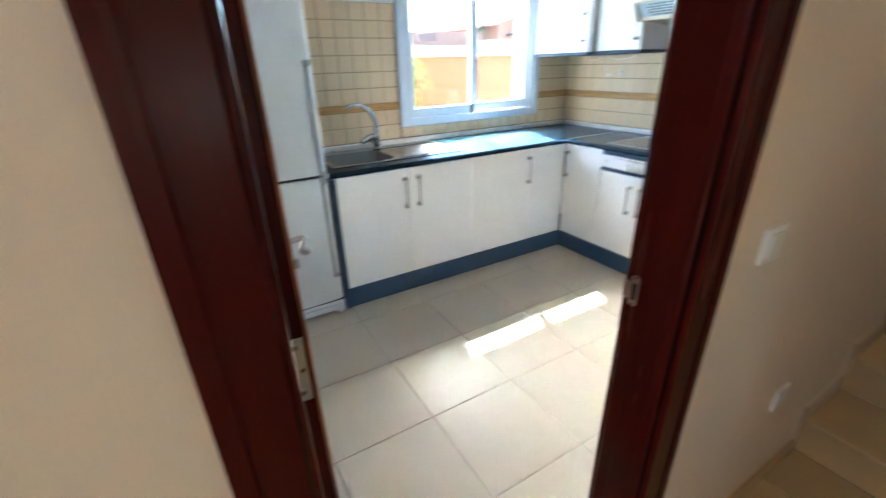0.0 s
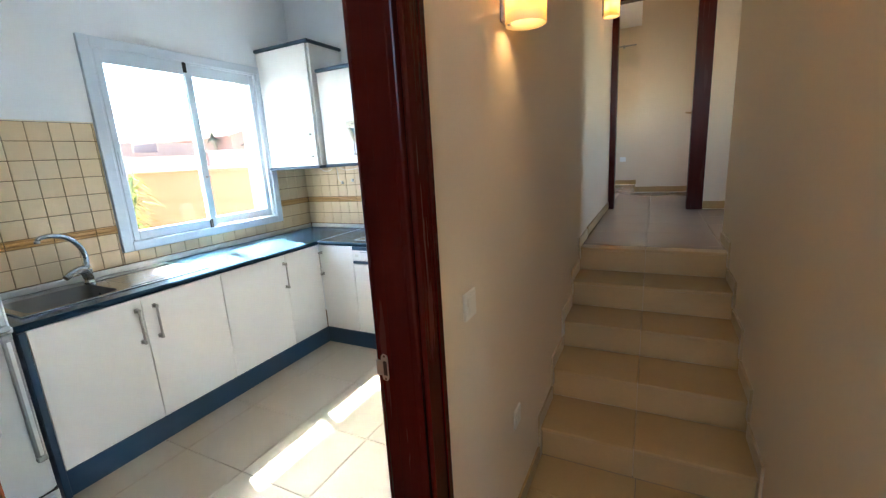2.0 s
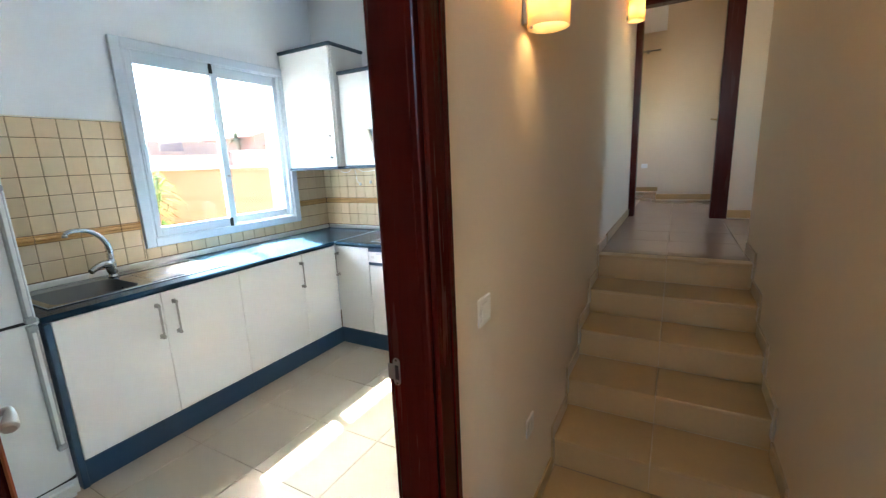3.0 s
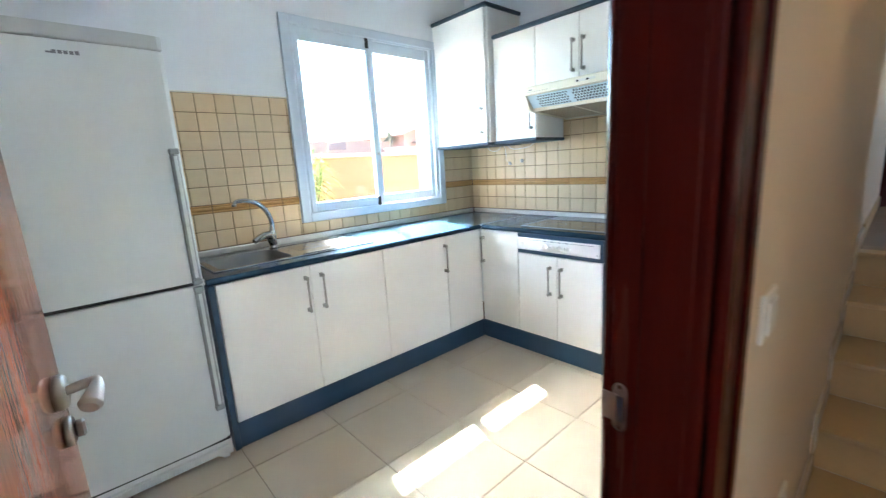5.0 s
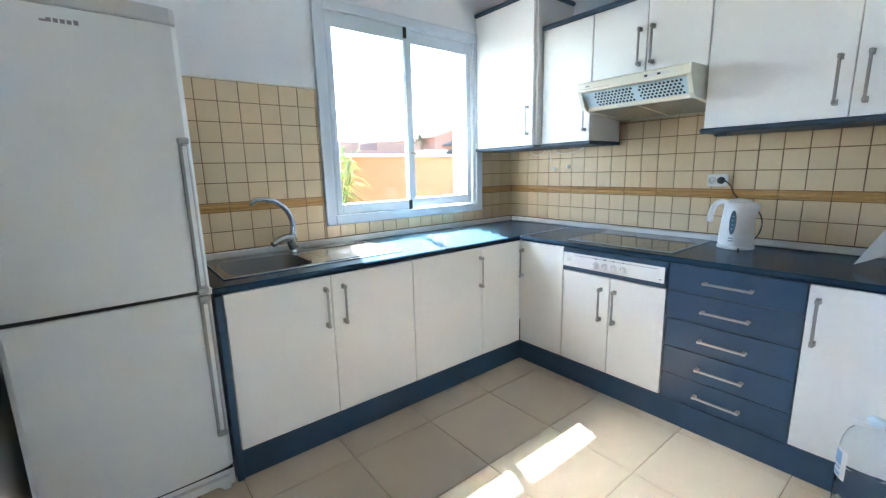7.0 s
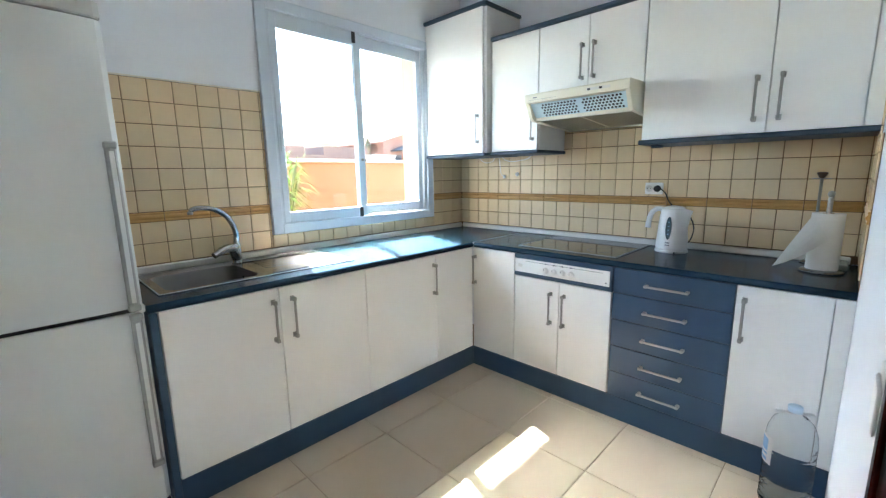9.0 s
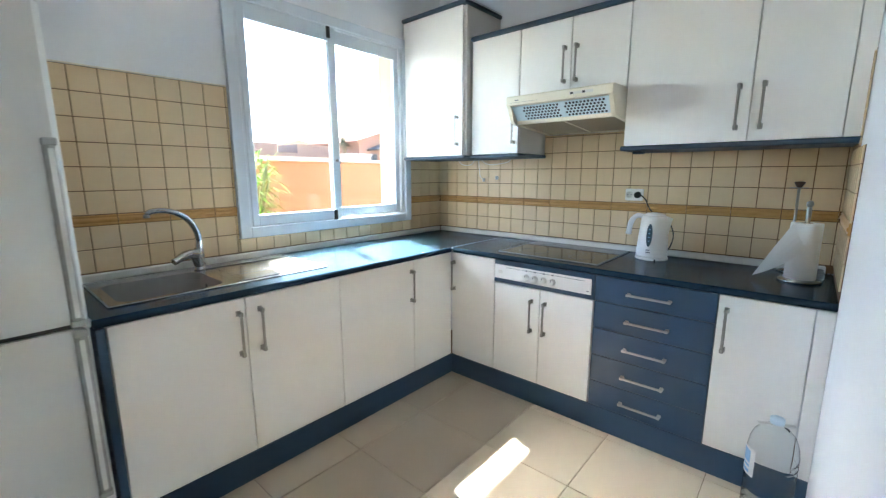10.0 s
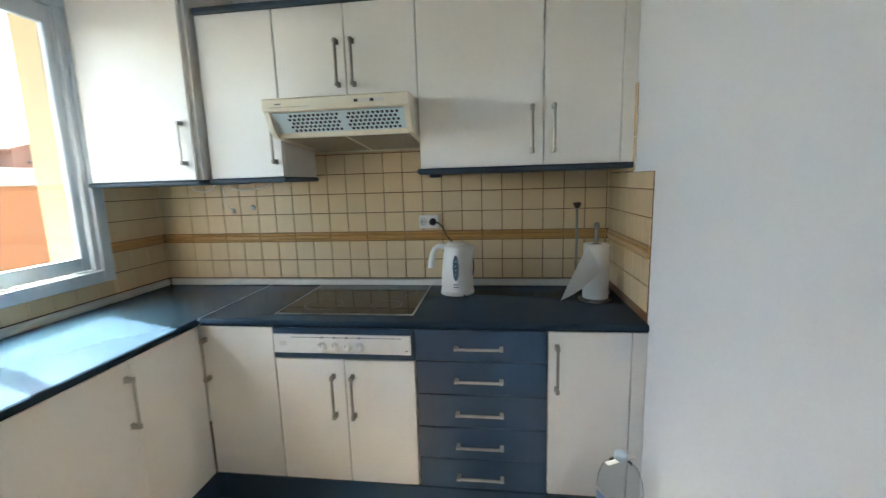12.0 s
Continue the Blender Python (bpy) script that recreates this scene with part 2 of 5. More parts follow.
def finish(name, bm, material, origin=(0, 0, 0)):
    o = Vector(origin)
    for v in bm.verts:
        v.co -= o
    me = bpy.data.meshes.new(name)
    bm.to_mesh(me)
    bm.free()
    me.materials.append(material)
    return me


def thing(name, origin, label, category, group=""):
    ob = new(name)
    ob.empty_display_size = 0.05
    ob.location = origin
    ORG[ob] = Vector(origin)
    return tagged(ob, label, category, group)


def part(name, bm, material, parent, label=""):
    """Links a mesh given in world places as a part of a thing or of a part."""
    o = ORG[parent]
    ob = new(name, finish(name, bm, material, o))
    ob.parent = parent
    ORG[ob] = o
    return tagged(ob, label)


def shared(name, me, parent, x, y, z, label=""):
    """Links a mesh that alike pieces share, at a world place, under its thing."""
    ob = new(name, me)
    ob.parent = parent
    ob.location = Vector((x, y, z)) - ORG[parent]
    ORG[ob] = Vector((x, y, z))
    return tagged(ob, label)


def solid(name, bm, material, label, category, origin=(0, 0, 0), group=""):
    """A thing that is one mesh."""
    ob = new(name, finish(name, bm, material, origin))
    ob.location = origin
    ORG[ob] = Vector(origin)
    return tagged(ob, label, category, group)


def structure(name, bm, material, label, category):
    ob = new(name, finish(name, bm, material))
    ORG[ob] = Vector((0, 0, 0))
    return tagged(ob, label, category, kind="structure")


def boxes(*rows, bev=0.0):
    bm = bmesh.new()
    for r in rows:
        box(bm, *r, bev)
    return bm


# ---- setting ----
XW, XE, YS, YN, YH = 0.29, 3.50, 0.83, 3.40, 0.72
YR = -0.19          # far wall of the stairs
ZL, RISE = 0.825, 0.165
ZC, ZU = 3.05, 3.50
GX0 = XE - 0.009
DX0, DX1, DZ = 0.390, 1.051, 2.06   # clear kitchen doorway
WX0, WX1, WZ0, WZ1 = 1.83, 3.03, 1.06, 2.32  # window opening

structure("wall_north", boxes((XW - 0.12, WX0, YN, 3.56, -0.1, ZC), (WX1, XE + 0.12, YN, 3.56, -0.1, ZC), (WX0, WX1, YN, 3.56, -0.1, WZ0), (WX0, WX1, YN, 3.56, WZ1, ZC)), M_wall, "smooth white painted kitchen wall with the window", "wall")
structure("wall_east", boxes((XE, XE + 0.12, YS, YN, -0.1, ZC)), M_wall, "white painted kitchen wall behind the hob", "wall")
structure("wall_west", boxes((XW - 0.12, XW, YS, YN, -0.1, ZC)), M_wall, "white painted kitchen wall beside the fridge", "wall")
# the partition has a kitchen skin and a hall skin
def partition(y0, y1, z1):
    # unseen opening at x -2.45 to -1.4, added so sun bounce lights the stairs
    return boxes((-3.2, -2.45, y0, y1, -0.1, z1), (-1.4, DX0 - 0.03, y0, y1, -0.1, z1), (-2.45, -1.4, y0, y1, -0.1, 1.0), (-2.45, -1.4, y0, y1, 2.0, z1), (DX1 + 0.03, 5.43, y0, y1, -0.1, z1), (DX0 - 0.03, DX1 + 0.03, y0, y1, DZ + 0.03, z1))
structure("wall_south", partition(0.776, YS, ZU), M_wall, "white painted kitchen side of the partition wall", "wall")
structure("wall_hall", partition(YH, 0.775, ZU), M_hall, "cream painted hall side of the partition wall", "wall")
structure("wall_stairs", boxes((1.25, 3.75, YR - 0.12, YR, -0.1, ZU)), M_hall, "cream painted wall along the stairs", "wall")
structure("ceiling", boxes((XW - 0.12, XE + 0.12, YS, 3.56, ZC, ZC + 0.12)), M_ceil, "white painted kitchen ceiling", "ceiling")
structure("ceiling_hall", boxes((-3.3, 9.0, -2.8, YS, ZU, ZU + 0.12), (5.43, 9.0, YS, 2.4, ZU, ZU + 0.12)), M_ceil, "white painted hall ceiling", "ceiling")
# unseen hall room behind, its west opening added to let sky light in
structure("wall_hall_back", boxes((-3.3, -3.2, -2.8, -0.9, -0.1, ZU), (-3.3, -3.2, 0.71, YS, -0.1, ZU), (-3.3, -3.2, -0.9, 0.71, -0.1, 2.3), (-3.3, -3.2, -0.9, 0.71, 3.45, ZU)), M_hall, "unseen cream painted hall wall, its wide opening added for sky light", "wall")
# small opening at x 0.3 to 0.7 is added to light the hall
structure("wall_hall_south", boxes((-3.3, 0.3, -2.9, -2.8, -0.1, ZU), (0.7, 4.0, -2.9, -2.8, -0.1, ZU), (0.3, 0.7, -2.9, -2.8, -0.1, 1.1), (0.3, 0.7, -2.9, -2.8, 1.4, ZU), (4.0, 5.0, -2.9, -2.8, -0.1, 1.8), (4.0, 5.0, -2.9, -2.8, 2.6, ZU), (5.0, 5.43, -2.9, -2.8, -0.1, ZU)), M_hall, "cream painted hall wall with a landing window and an added light opening", "wall")
structure("wall_hall_return", boxes((1.25, 1.35, -2.8, YR - 0.12, -0.1, ZU)), M_hall, "cream painted return wall beside the stairs", "wall")

# upper room past the landing
EX = 5.43
structure("wall_landing", boxes((EX, EX + 0.12, 0.70, 2.4, ZL, ZU), (EX, EX + 0.12, -2.8, -0.11, ZL, ZU), (EX, EX + 0.12, -0.11, 0.70, 3.06, ZU)), M_hall, "cream painted wall at the end of the landing", "wall")
# the gap in the north side is an unseen opening added for daylight
structure("wall_upper_room", boxes((8.75, 8.87, -2.8, 2.4, ZL, ZU), (5.55, 8.75, -2.9, -2.8, ZL, ZU), (5.55, 6.2, 2.4, 2.52, ZL, ZU), (7.2, 8.75, 2.4, 2.52, ZL, ZU), (6.2, 7.2, 2.4, 2.52, ZL, 1.9), (6.2, 7.2, 2.4, 2.52, 2.5, ZU)), M_hall, "cream painted walls of the upper room", "wall")
structure("wall_closet", boxes((7.30, 8.75, -1.2, 0.50, ZL, ZU)), M_hall, "cream painted built-out wall of the upper room", "wall")
structure("baseboard", boxes((7.284, 7.299, -1.2, 0.516, ZL + 0.012, ZL + 0.09), (7.30, 8.734, 0.501, 0.516, ZL + 0.012, ZL + 0.09), (8.734, 8.749, 0.516, 2.4, ZL + 0.012, ZL + 0.09), (EX - 0.015, EX - 0.001, -2.8, -0.212, ZL + 0.012, ZL + 0.09), (3.75, EX - 0.016, YH - 0.013, YH - 0.001, ZL + 0.012, ZL + 0.085), bev=0.003), M_stair, "tan tile skirting along the upper walls", "baseboard")

# ---- floors (tiles are laid last) ----
floor = structure("floor", boxes((-3.3, 2.18, -2.8, YS, -0.12, -0.006), (XW, XE, YS, YN, -0.12, -0.0061)), M_fgrout, "cream ceramic tile floor with thin brown joints", "floor")
landing = structure("floor_landing", boxes((3.42, 8.75, -2.8, YH, ZL - 0.15, ZL - 0.004), (EX, 8.75, YH, 2.4, ZL - 0.15, ZL - 0.004)), M_fgrout, "tan ceramic tile floor of the landing", "floor")

# ---- outside ----
structure("ground", boxes((-60, 90, 3.57, 160, -0.4, -0.25)), M_ground, "pale paved ground outside", "ground")
structure("ground_front", boxes((-60, -3.31, -60, 3.57, -0.4, -0.25), (-3.31, 0.16, 0.84, 3.57, -0.4, -0.25), (9.1, 90, -60, 3.57, -0.4, -0.25), (-3.31, 9.1, -60, -2.91, -0.4, -0.25)), M_ground, "pale paved ground outside", "ground")
# unseen slab added to block high sun, so the floor patch stays narrow
structure("roof_eave", boxes((0.0, 4.2, 3.561, 4.20, 2.82, 2.94)), M_cope, "unseen eave slab above the kitchen window, added to cut the sun patch", "eave")
structure("facade_north", boxes((-0.3, WX0 - 0.006, 3.561, 3.63, -0.3, 2.81), (WX1 + 0.006, 4.0, 3.561, 3.63, -0.3, 2.81), (WX0 - 0.006, WX1 + 0.006, 3.561, 3.63, -0.3, WZ0 - 0.006), (WX0 - 0.006, WX1 + 0.006, 3.561, 3.63, WZ1 + 0.006, 2.81)), M_reveal, "cream rendered outer wall face", "facade")
structure("window_reveal", boxes((WX0 - 0.005, WX0 + 0.004, 3.482, 3.629, WZ0, WZ1), (WX1 - 0.004, WX1 + 0.005, 3.482, 3.629, WZ0, WZ1), (WX0 + 0.004, WX1 - 0.004, 3.482, 3.629, WZ0 - 0.005, WZ0 + 0.004), (WX0 + 0.004, WX1 - 0.004, 3.482, 3.629, WZ1 - 0.004, WZ1 + 0.005)), M_reveal, "cream rendered outer reveal of the window", "window reveal")

# ---- kitchen window ----
def ring(x0, x1, z0, z1, w, y0, y1, bev=0.003):
    return boxes((x0, x0 + w, y0, y1, z0, z1), (x1 - w, x1, y0, y1, z0, z1), (x0 + w, x1 - w, y0, y1, z0, z0 + w), (x0 + w, x1 - w, y0, y1, z1 - w, z1), bev=bev)


def sash(x0, x1, z0, z1, l, r, b, t, y0, y1):
    return boxes((x0, x0 + l, y0, y1, z0, z1), (x1 - r, x1, y0, y1, z0, z1), (x0 + l, x1 - r, y0 + 0.002, y1 - 0.002, z0, z0 + b), (x0 + l, x1 - r, y0 + 0.002, y1 - 0.002, z1 - t, z1), bev=0.003)


win = tagged(thing("window_1", (2.445, YN, 1.02), "white aluminium sliding window with two panes above the worktop", "window"), kind="structure")
part("window_trim", ring(1.765, 3.125, 1.02, 2.37, 0.062, 3.372, 3.399, 0.004), M_alu, win)
part("window_frame", ring(1.829, 3.061, 1.061, 2.33, 0.03, 3.385, 3.48, 0.002), M_alu, win)
s1 = part("sliding_sash", sash(1.842, 2.462, 1.085, 2.30, 0.04, 0.055, 0.066, 0.08, 3.379, 3.405), M_alu, win)
s2 = part("sliding_sash", sash(2.412, 3.045, 1.085, 2.30, 0.055, 0.055, 0.072, 0.08, 3.407, 3.433), M_alu, win)
for s, a, b, y in ((s1, 1.878, 2.41, 3.391), (s2, 2.462, 2.995, 3.419)):
    g = part("pane", B(a, b, y, y + 0.004, 1.148, 2.224), M_glass, s)
    g.visible_shadow = False
    part("gasket", ring(a - 0.001, b + 0.001, 1.145, 2.227, 0.005, y - 0.004, y + 0.008, 0), M_black, s)
for z in (1.078, 2.235):
    part("end_cap", B(2.398, 2.424, 3.373, 3.409, z, z + 0.07, 0.003), M_black, s1, "black plastic sash end cap")
part("latch", lathe(bmesh.new(), [(0.009, 0), (0.009, 0.012), (0, 0.013)], 12, (2.435, 3.379, 1.475), Matrix.Rotation(radians(90), 4, "X")), M_nickel, s1)
part("latch", lathe(bmesh.new(), [(0.010, 0), (0.010, 0.012), (0, 0.013)], 12, (2.475, 3.407, 1.472), Matrix.Rotation(radians(90), 4, "X")), M_black, s2)
part("finger_pull", B(1.853, 1.864, 3.373, 3.381, 1.52, 1.68, 0.003), M_alu, s1)
part("finger_pull", B(3.018, 3.029, 3.401, 3.409, 1.52, 1.68, 0.003), M_alu, s2)

# ---- door frames ----
def door_frame(name, label, x0, x1, ztop, y0, y1, w, proud, wl):
    f = tagged(thing(name, ((x0 + x1) / 2, (y0 + y1) / 2, 0), label, "door frame"), kind="structure")
    for a, b in ((x0 - 0.03, x0), (x1, x1 + 0.03)):
        part("jamb", B(a, b, y0, y1, 0, ztop + 0.03, 0.005, 2), M_wood, f)
    part("head_jamb", B(x0, x1, y0, y1, ztop, ztop + 0.03, 0.002), M_wood, f)
    for ya, yb in ((y0 - proud, y0 - 0.001), (y1 + 0.001, y1 + proud)):
        for a, b, c in ((x0 - wl - 0.005, x0 - 0.008, 1), (x1 + 0.008, x1 + w + 0.005, -1)):
            # moulded casing: a flat with a raised outer bead
            o = a if c == 1 else b
            k = 0.022 * c
            bm = boxes((a, b, ya, yb, 0, ztop + w), bev=0.005)
            s = -1 if ya < y0 else 1
            e = ya if s < 0 else yb
            box(bm, min(o, o + k), max(o, o + k), min(e, e + s * 0.004), max(e, e + s * 0.004), 0, ztop + w, 0.0015)
            part("casing", bm, M_wood, f)
        part("head_casing", B(x0 - 0.008, x1 + 0.008, ya, yb, ztop + 0.006, ztop + w - 0.002, 0.003), M_wood, f)
    return f


fr = door_frame("door_frame", "dark red mahogany door frame round the kitchen doorway", DX0, DX1, DZ, YH, YS, 0.090, 0.016, 0.074)
part("door_stop", B(DX1 - 0.005, DX1 - 0.001, 0.735, 0.792, 0, DZ - 0.001, 0.002), M_wood, fr)
# strike plate on the latch jamb
plate = [(0.8145 + 0.0095 * math.cos(radians(a)), (1.058 if a <= 180 else 1.008) + 0.0095 * math.sin(radians(a))) for a in (*range(0, 181, 20), *range(180, 361, 20))]
bm = bmesh.new()
prism(bm, plate, "x", DX1 - 0.0025, DX1 - 0.0004)
sp = part("strike_plate", bm, M_nickel, fr, "worn nickel strike plate")
part("lip", B(DX1 - 0.0040, DX1 - 0.0026, 0.818, 0.838, 1.012, 1.052, 0.0005), M_nickel, sp)
# solid dark plate stands in for the shade inside the latch hole
part("latch_hole", B(DX1 - 0.0044, DX1 - 0.0027, 0.8085, 0.8175, 1.014, 1.050), M_gap, sp)
for z in (1.003, 1.0625):
    part("screw", lathe(bmesh.new(), [(0.0032, 0), (0.0028, 0.0008), (0, 0.0008)], 10, (DX1 - 0.0025, 0.8145, z), Matrix.Rotation(radians(-90), 4, "Y")), M_bronze, sp)
# hinge knuckles at the other jamb
for z in (0.25, 1.085, 1.85):
    h = part("hinge", B(DX0 + 0.0005, DX0 + 0.0030, 0.795, 0.828, z - 0.05, z + 0.05, 0.001), M_nickel, fr)
    part("hinge_pin", lathe(bmesh.new(), [(0.005, z - 0.055), (0.005, z + 0.055)], 10, (DX0 + 0.003, 0.846, 0)), M_nickel, h)

# open leaf, built shut along +y from its hinge, then turned a little
leaf_m = Matrix.Translation((0.4090, 0.868, 0)) @ Matrix.Rotation(radians(-7.2), 4, "Z")
leaf = tagged(thing("door_1", (0, 0, 0), "varnished mahogany kitchen door standing wide open into the room", "door"), kind="structure")
part("door_panel", B(-0.0175, 0.0130, 0.0, 0.605, 0.012, 2.045, 0.003), M_wood, leaf)
# thin lighter skin paints the sheen on the side towards the window
part("face_veneer", B(0.0131, 0.0175, 0.003, 0.602, 0.014, 2.043, 0.002), M_leaf_sheen, leaf, "glossy varnished mahogany face, lightened for window sheen")
for z in (0.25, 1.085, 1.85):
    hl = part("hinge_plate", B(-0.010, 0.0095, -0.0022, -0.0002, z - 0.052, z + 0.052, 0.0008), M_nickel, leaf, "worn nickel hinge plate")
    for dx, dz in ((-0.002, 0.038), (0.003, 0.0), (-0.002, -0.038)):
        part("screw", lathe(bmesh.new(), [(0.0042, 0), (0.0036, 0.0008), (0, 0.0004)], 10, (dx, -0.0021, z + dz), Matrix.Rotation(radians(90), 4, "X")), M_bronze, hl)
for s in (1, -1):
    rose = part("rose", lathe(bmesh.new(), [(0.027, 0), (0.027, 0.008), (0.024, 0.013), (0, 0.013)], 24, (s * 0.0175, 0.548, 1.062), Matrix.Rotation(radians(90 * s), 4, "Y")), M_nickel, leaf, "round satin nickel rose")
    bm = tube(bmesh.new(), [(s * 0.028, 0.548, 1.062), (s * 0.054, 0.548, 1.066), (s * 0.066, 0.544, 1.068), (s * 0.067, 0.536, 1.063), (s * 0.064, 0.522, 1.056), (s * 0.060, 0.508, 1.049), (s * 0.058, 0.501, 1.045)], lambda u: 0.0075 + 0.018 * max(0, min(u, 0.86) - 0.4) - 0.03 * max(0, u - 0.86), 14)
    part("lever_handle", bm, M_bar, leaf, "curved satin nickel lever handle")
    kr = part("key_rose", lathe(bmesh.new(), [(0.023, 0), (0.023, 0.008), (0.019, 0.011), (0, 0.011)], 24, (s * 0.0175, 0.548, 0.998), Matrix.Rotation(radians(90 * s), 4, "Y")), M_nickel, leaf)
    part("thumb_turn", B(min(s * 0.029, s * 0.042), max(s * 0.029, s * 0.042), 0.542, 0.554, 0.985, 1.011, 0.003), M_nickel, kr)
part("latch_plate", B(-0.011, 0.011, 0.604, 0.607, 0.96, 1.13, 0.001), M_nickel, leaf)
leaf.matrix_basis = leaf_m

# landing door frame: faces along x
lf = tagged(thing("door_frame", (EX, 0.26, ZL), "dark mahogany door frame at the end of the landing", "door frame"), kind="structure")
for a, b in ((0.655, 0.699), (-0.109, -0.064)):
    part("jamb", B(EX - 0.001, EX + 0.121, a, b, ZL, 3.02, 0.002), M_wood, lf)
part("head_jamb", B(EX - 0.001, EX + 0.121, -0.064, 0.655, 2.985, 3.02, 0.002), M_wood, lf)
for x0, x1 in ((EX - 0.018, EX - 0.002), (EX + 0.122, EX + 0.138)):
    part("casing", B(x0, x1, 0.662, 0.717, ZL, 3.09, 0.003), M_wood, lf)
    part("casing", B(x0, x1, -0.210, -0.071, ZL, 3.09, 0.003), M_wood, lf)
    part("head_casing", B(x0, x1, -0.070, 0.661, 2.99, 3.09, 0.003), M_wood, lf)
part("strike_plate", B(EX + 0.02, EX + 0.045, -0.0638, -0.0615, ZL + 1.04, ZL + 1.15, 0.001), M_bar, lf, "pale nickel strike plate")
# open leaf, built along +x from its hinge, then turned a little
d2 = tagged(thing("door_2", (0, 0, 0), "cream painted door of the upper room, open", "door"), kind="structure")
part("door_panel", B(0.0, 0.70, -0.0175, 0.0175, 0.012, 2.145, 0.003), M_hall, d2)
lh = part("rose", lathe(bmesh.new(), [(0.025, 0), (0.025, 0.007), (0.02, 0.011), (0, 0.011)], 20, (0.64, 0.0175, 1.035), Matrix.Rotation(radians(-90), 4, "X")), M_brass, d2, "round aged brass rose")
part("lever_handle", tube(bmesh.new(), [(0.64, 0.026, 1.035), (0.64, 0.055, 1.037), (0.63, 0.072, 1.038), (0.60, 0.078, 1.038), (0.54, 0.078, 1.036)], 0.010, 10), M_brass, lh, "aged brass lever handle")
d2.matrix_basis = Matrix.Translation((EX + 0.145, -0.094, ZL)) @ Matrix.Rotation(radians(-3.3), 4, "Z")

# ---- stairs ----
stairs = tagged(thing("stairs", (2.7, 0.26, 0), "five tan tiled steps rising to the landing", "stairs"), kind="structure")
NOSE = [2.148 + 0.3055 * i for i in range(5)]
YM = 0.285
for i, x in enumerate(NOSE):
    z = RISE * (i + 1)
    x2 = NOSE[i + 1] + 0.02 if i < 4 else 3.42
    part("core", B(x + 0.03, (x2 + 0.012 if i < 4 else 3.42), YR + 0.001, YH - 0.001, (0 if i == 0 else z - RISE - 0.02), z - 0.0225), M_joint, stairs)
    part("joint", boxes((x + 0.004, (x2 - 0.004 if i < 4 else 3.42), YM - 0.0009, YM + 0.0009, z - 0.0224, z - 0.0003)), M_joint, stairs)
    for a, b in ((YR + 0.001, YM - 0.001), (YM + 0.001, YH - 0.001)):
        if i < 4:
            part("tread", B(x, x2, a, b, z - 0.022, z, 0.006, 2), M_stair, stairs)
        else:
            part("tread", B(x, x + 0.10, a, b, ZL - 0.022, ZL, 0.006, 2), M_stair, stairs)
        part("riser", B(x + 0.018, x + 0.029, a, b, z - RISE + (0.001 if i else 0), z - 0.0225, 0.001), M_stair, stairs)
# stepped skirting on both walls
for y0, y1 in ((YH - 0.012, YH - 0.0005), (YR + 0.0005, YR + 0.012)):
    for i, x in enumerate(NOSE):
        z = RISE * (i + 1)
        xe = NOSE[i + 1] if i < 4 else 3.75
        part("skirting", B(x - 0.025, xe - 0.026, y0, y1, z + 0.001, z + 0.075, 0.002), M_skirt, stairs)
        part("skirting", B(x - 0.027, x + 0.016, y0, y1, z - RISE + (0.076 if i else 0.0), z + 0.0005, 0.002), M_skirt, stairs)
structure("baseboard_hall", boxes((DX1 + 0.11, 2.119, YH - 0.012, YH - 0.0005, 0.0005, 0.075), (-3.2, DX0 - 0.11, YH - 0.012, YH - 0.0005, 0.0005, 0.075), (1.25, 2.119, YR + 0.0005, YR + 0.012, 0.0005, 0.075), bev=0.002), M_stair, "tan tile skirting along the hall wall", "baseboard")

# ---- hall wall lamps, switch, socket ----
def wall_lamp(x, z, watts):
    y = YH
    w = thing("wall_lamp", (x, y, z), "lit wall lamp with a curved opal glass shade", "wall lamp", "hall wall lamps")
    part("back_plate", B(x - 0.04, x + 0.04, y - 0.018, y - 0.001, z + 0.0, z + 0.14, 0.004), M_nickel, w)
    part("arm", B(x - 0.008, x + 0.008, y - 0.03, y - 0.018, z + 0.06, z + 0.075, 0.002), M_nickel, w)
    bm = bmesh.new()
    lathe(bm, [(0.064, 0.0), (0.066, 0.001), (0.066, 0.169), (0.064, 0.17), (0.062, 0.169), (0.062, 0.001), (0.064, 0.0)], 40, (x, y - 0.074, z - 0.01))
    part("shade", bm, M_shade, w, "opal glass cylinder shade")
    part("lamp_holder", lathe(bmesh.new(), [(0.014, 0), (0.014, 0.03), (0, 0.03)], 14, (x, y - 0.074, z + 0.105)), M_plastic, w)
    l = bpy.data.lights.new("bulb_light", "POINT")
    l.energy, l.color, l.shadow_soft_size = watts, (1.0, 0.62, 0.27), 0.05
    lo = new("bulb_light", l)
    lo.location = (x, y - 0.074, z + 0.085)
    return w


wall_lamp(1.735, 1.925, 0.18)
wall_lamp(4.5, 2.62, 0.2)


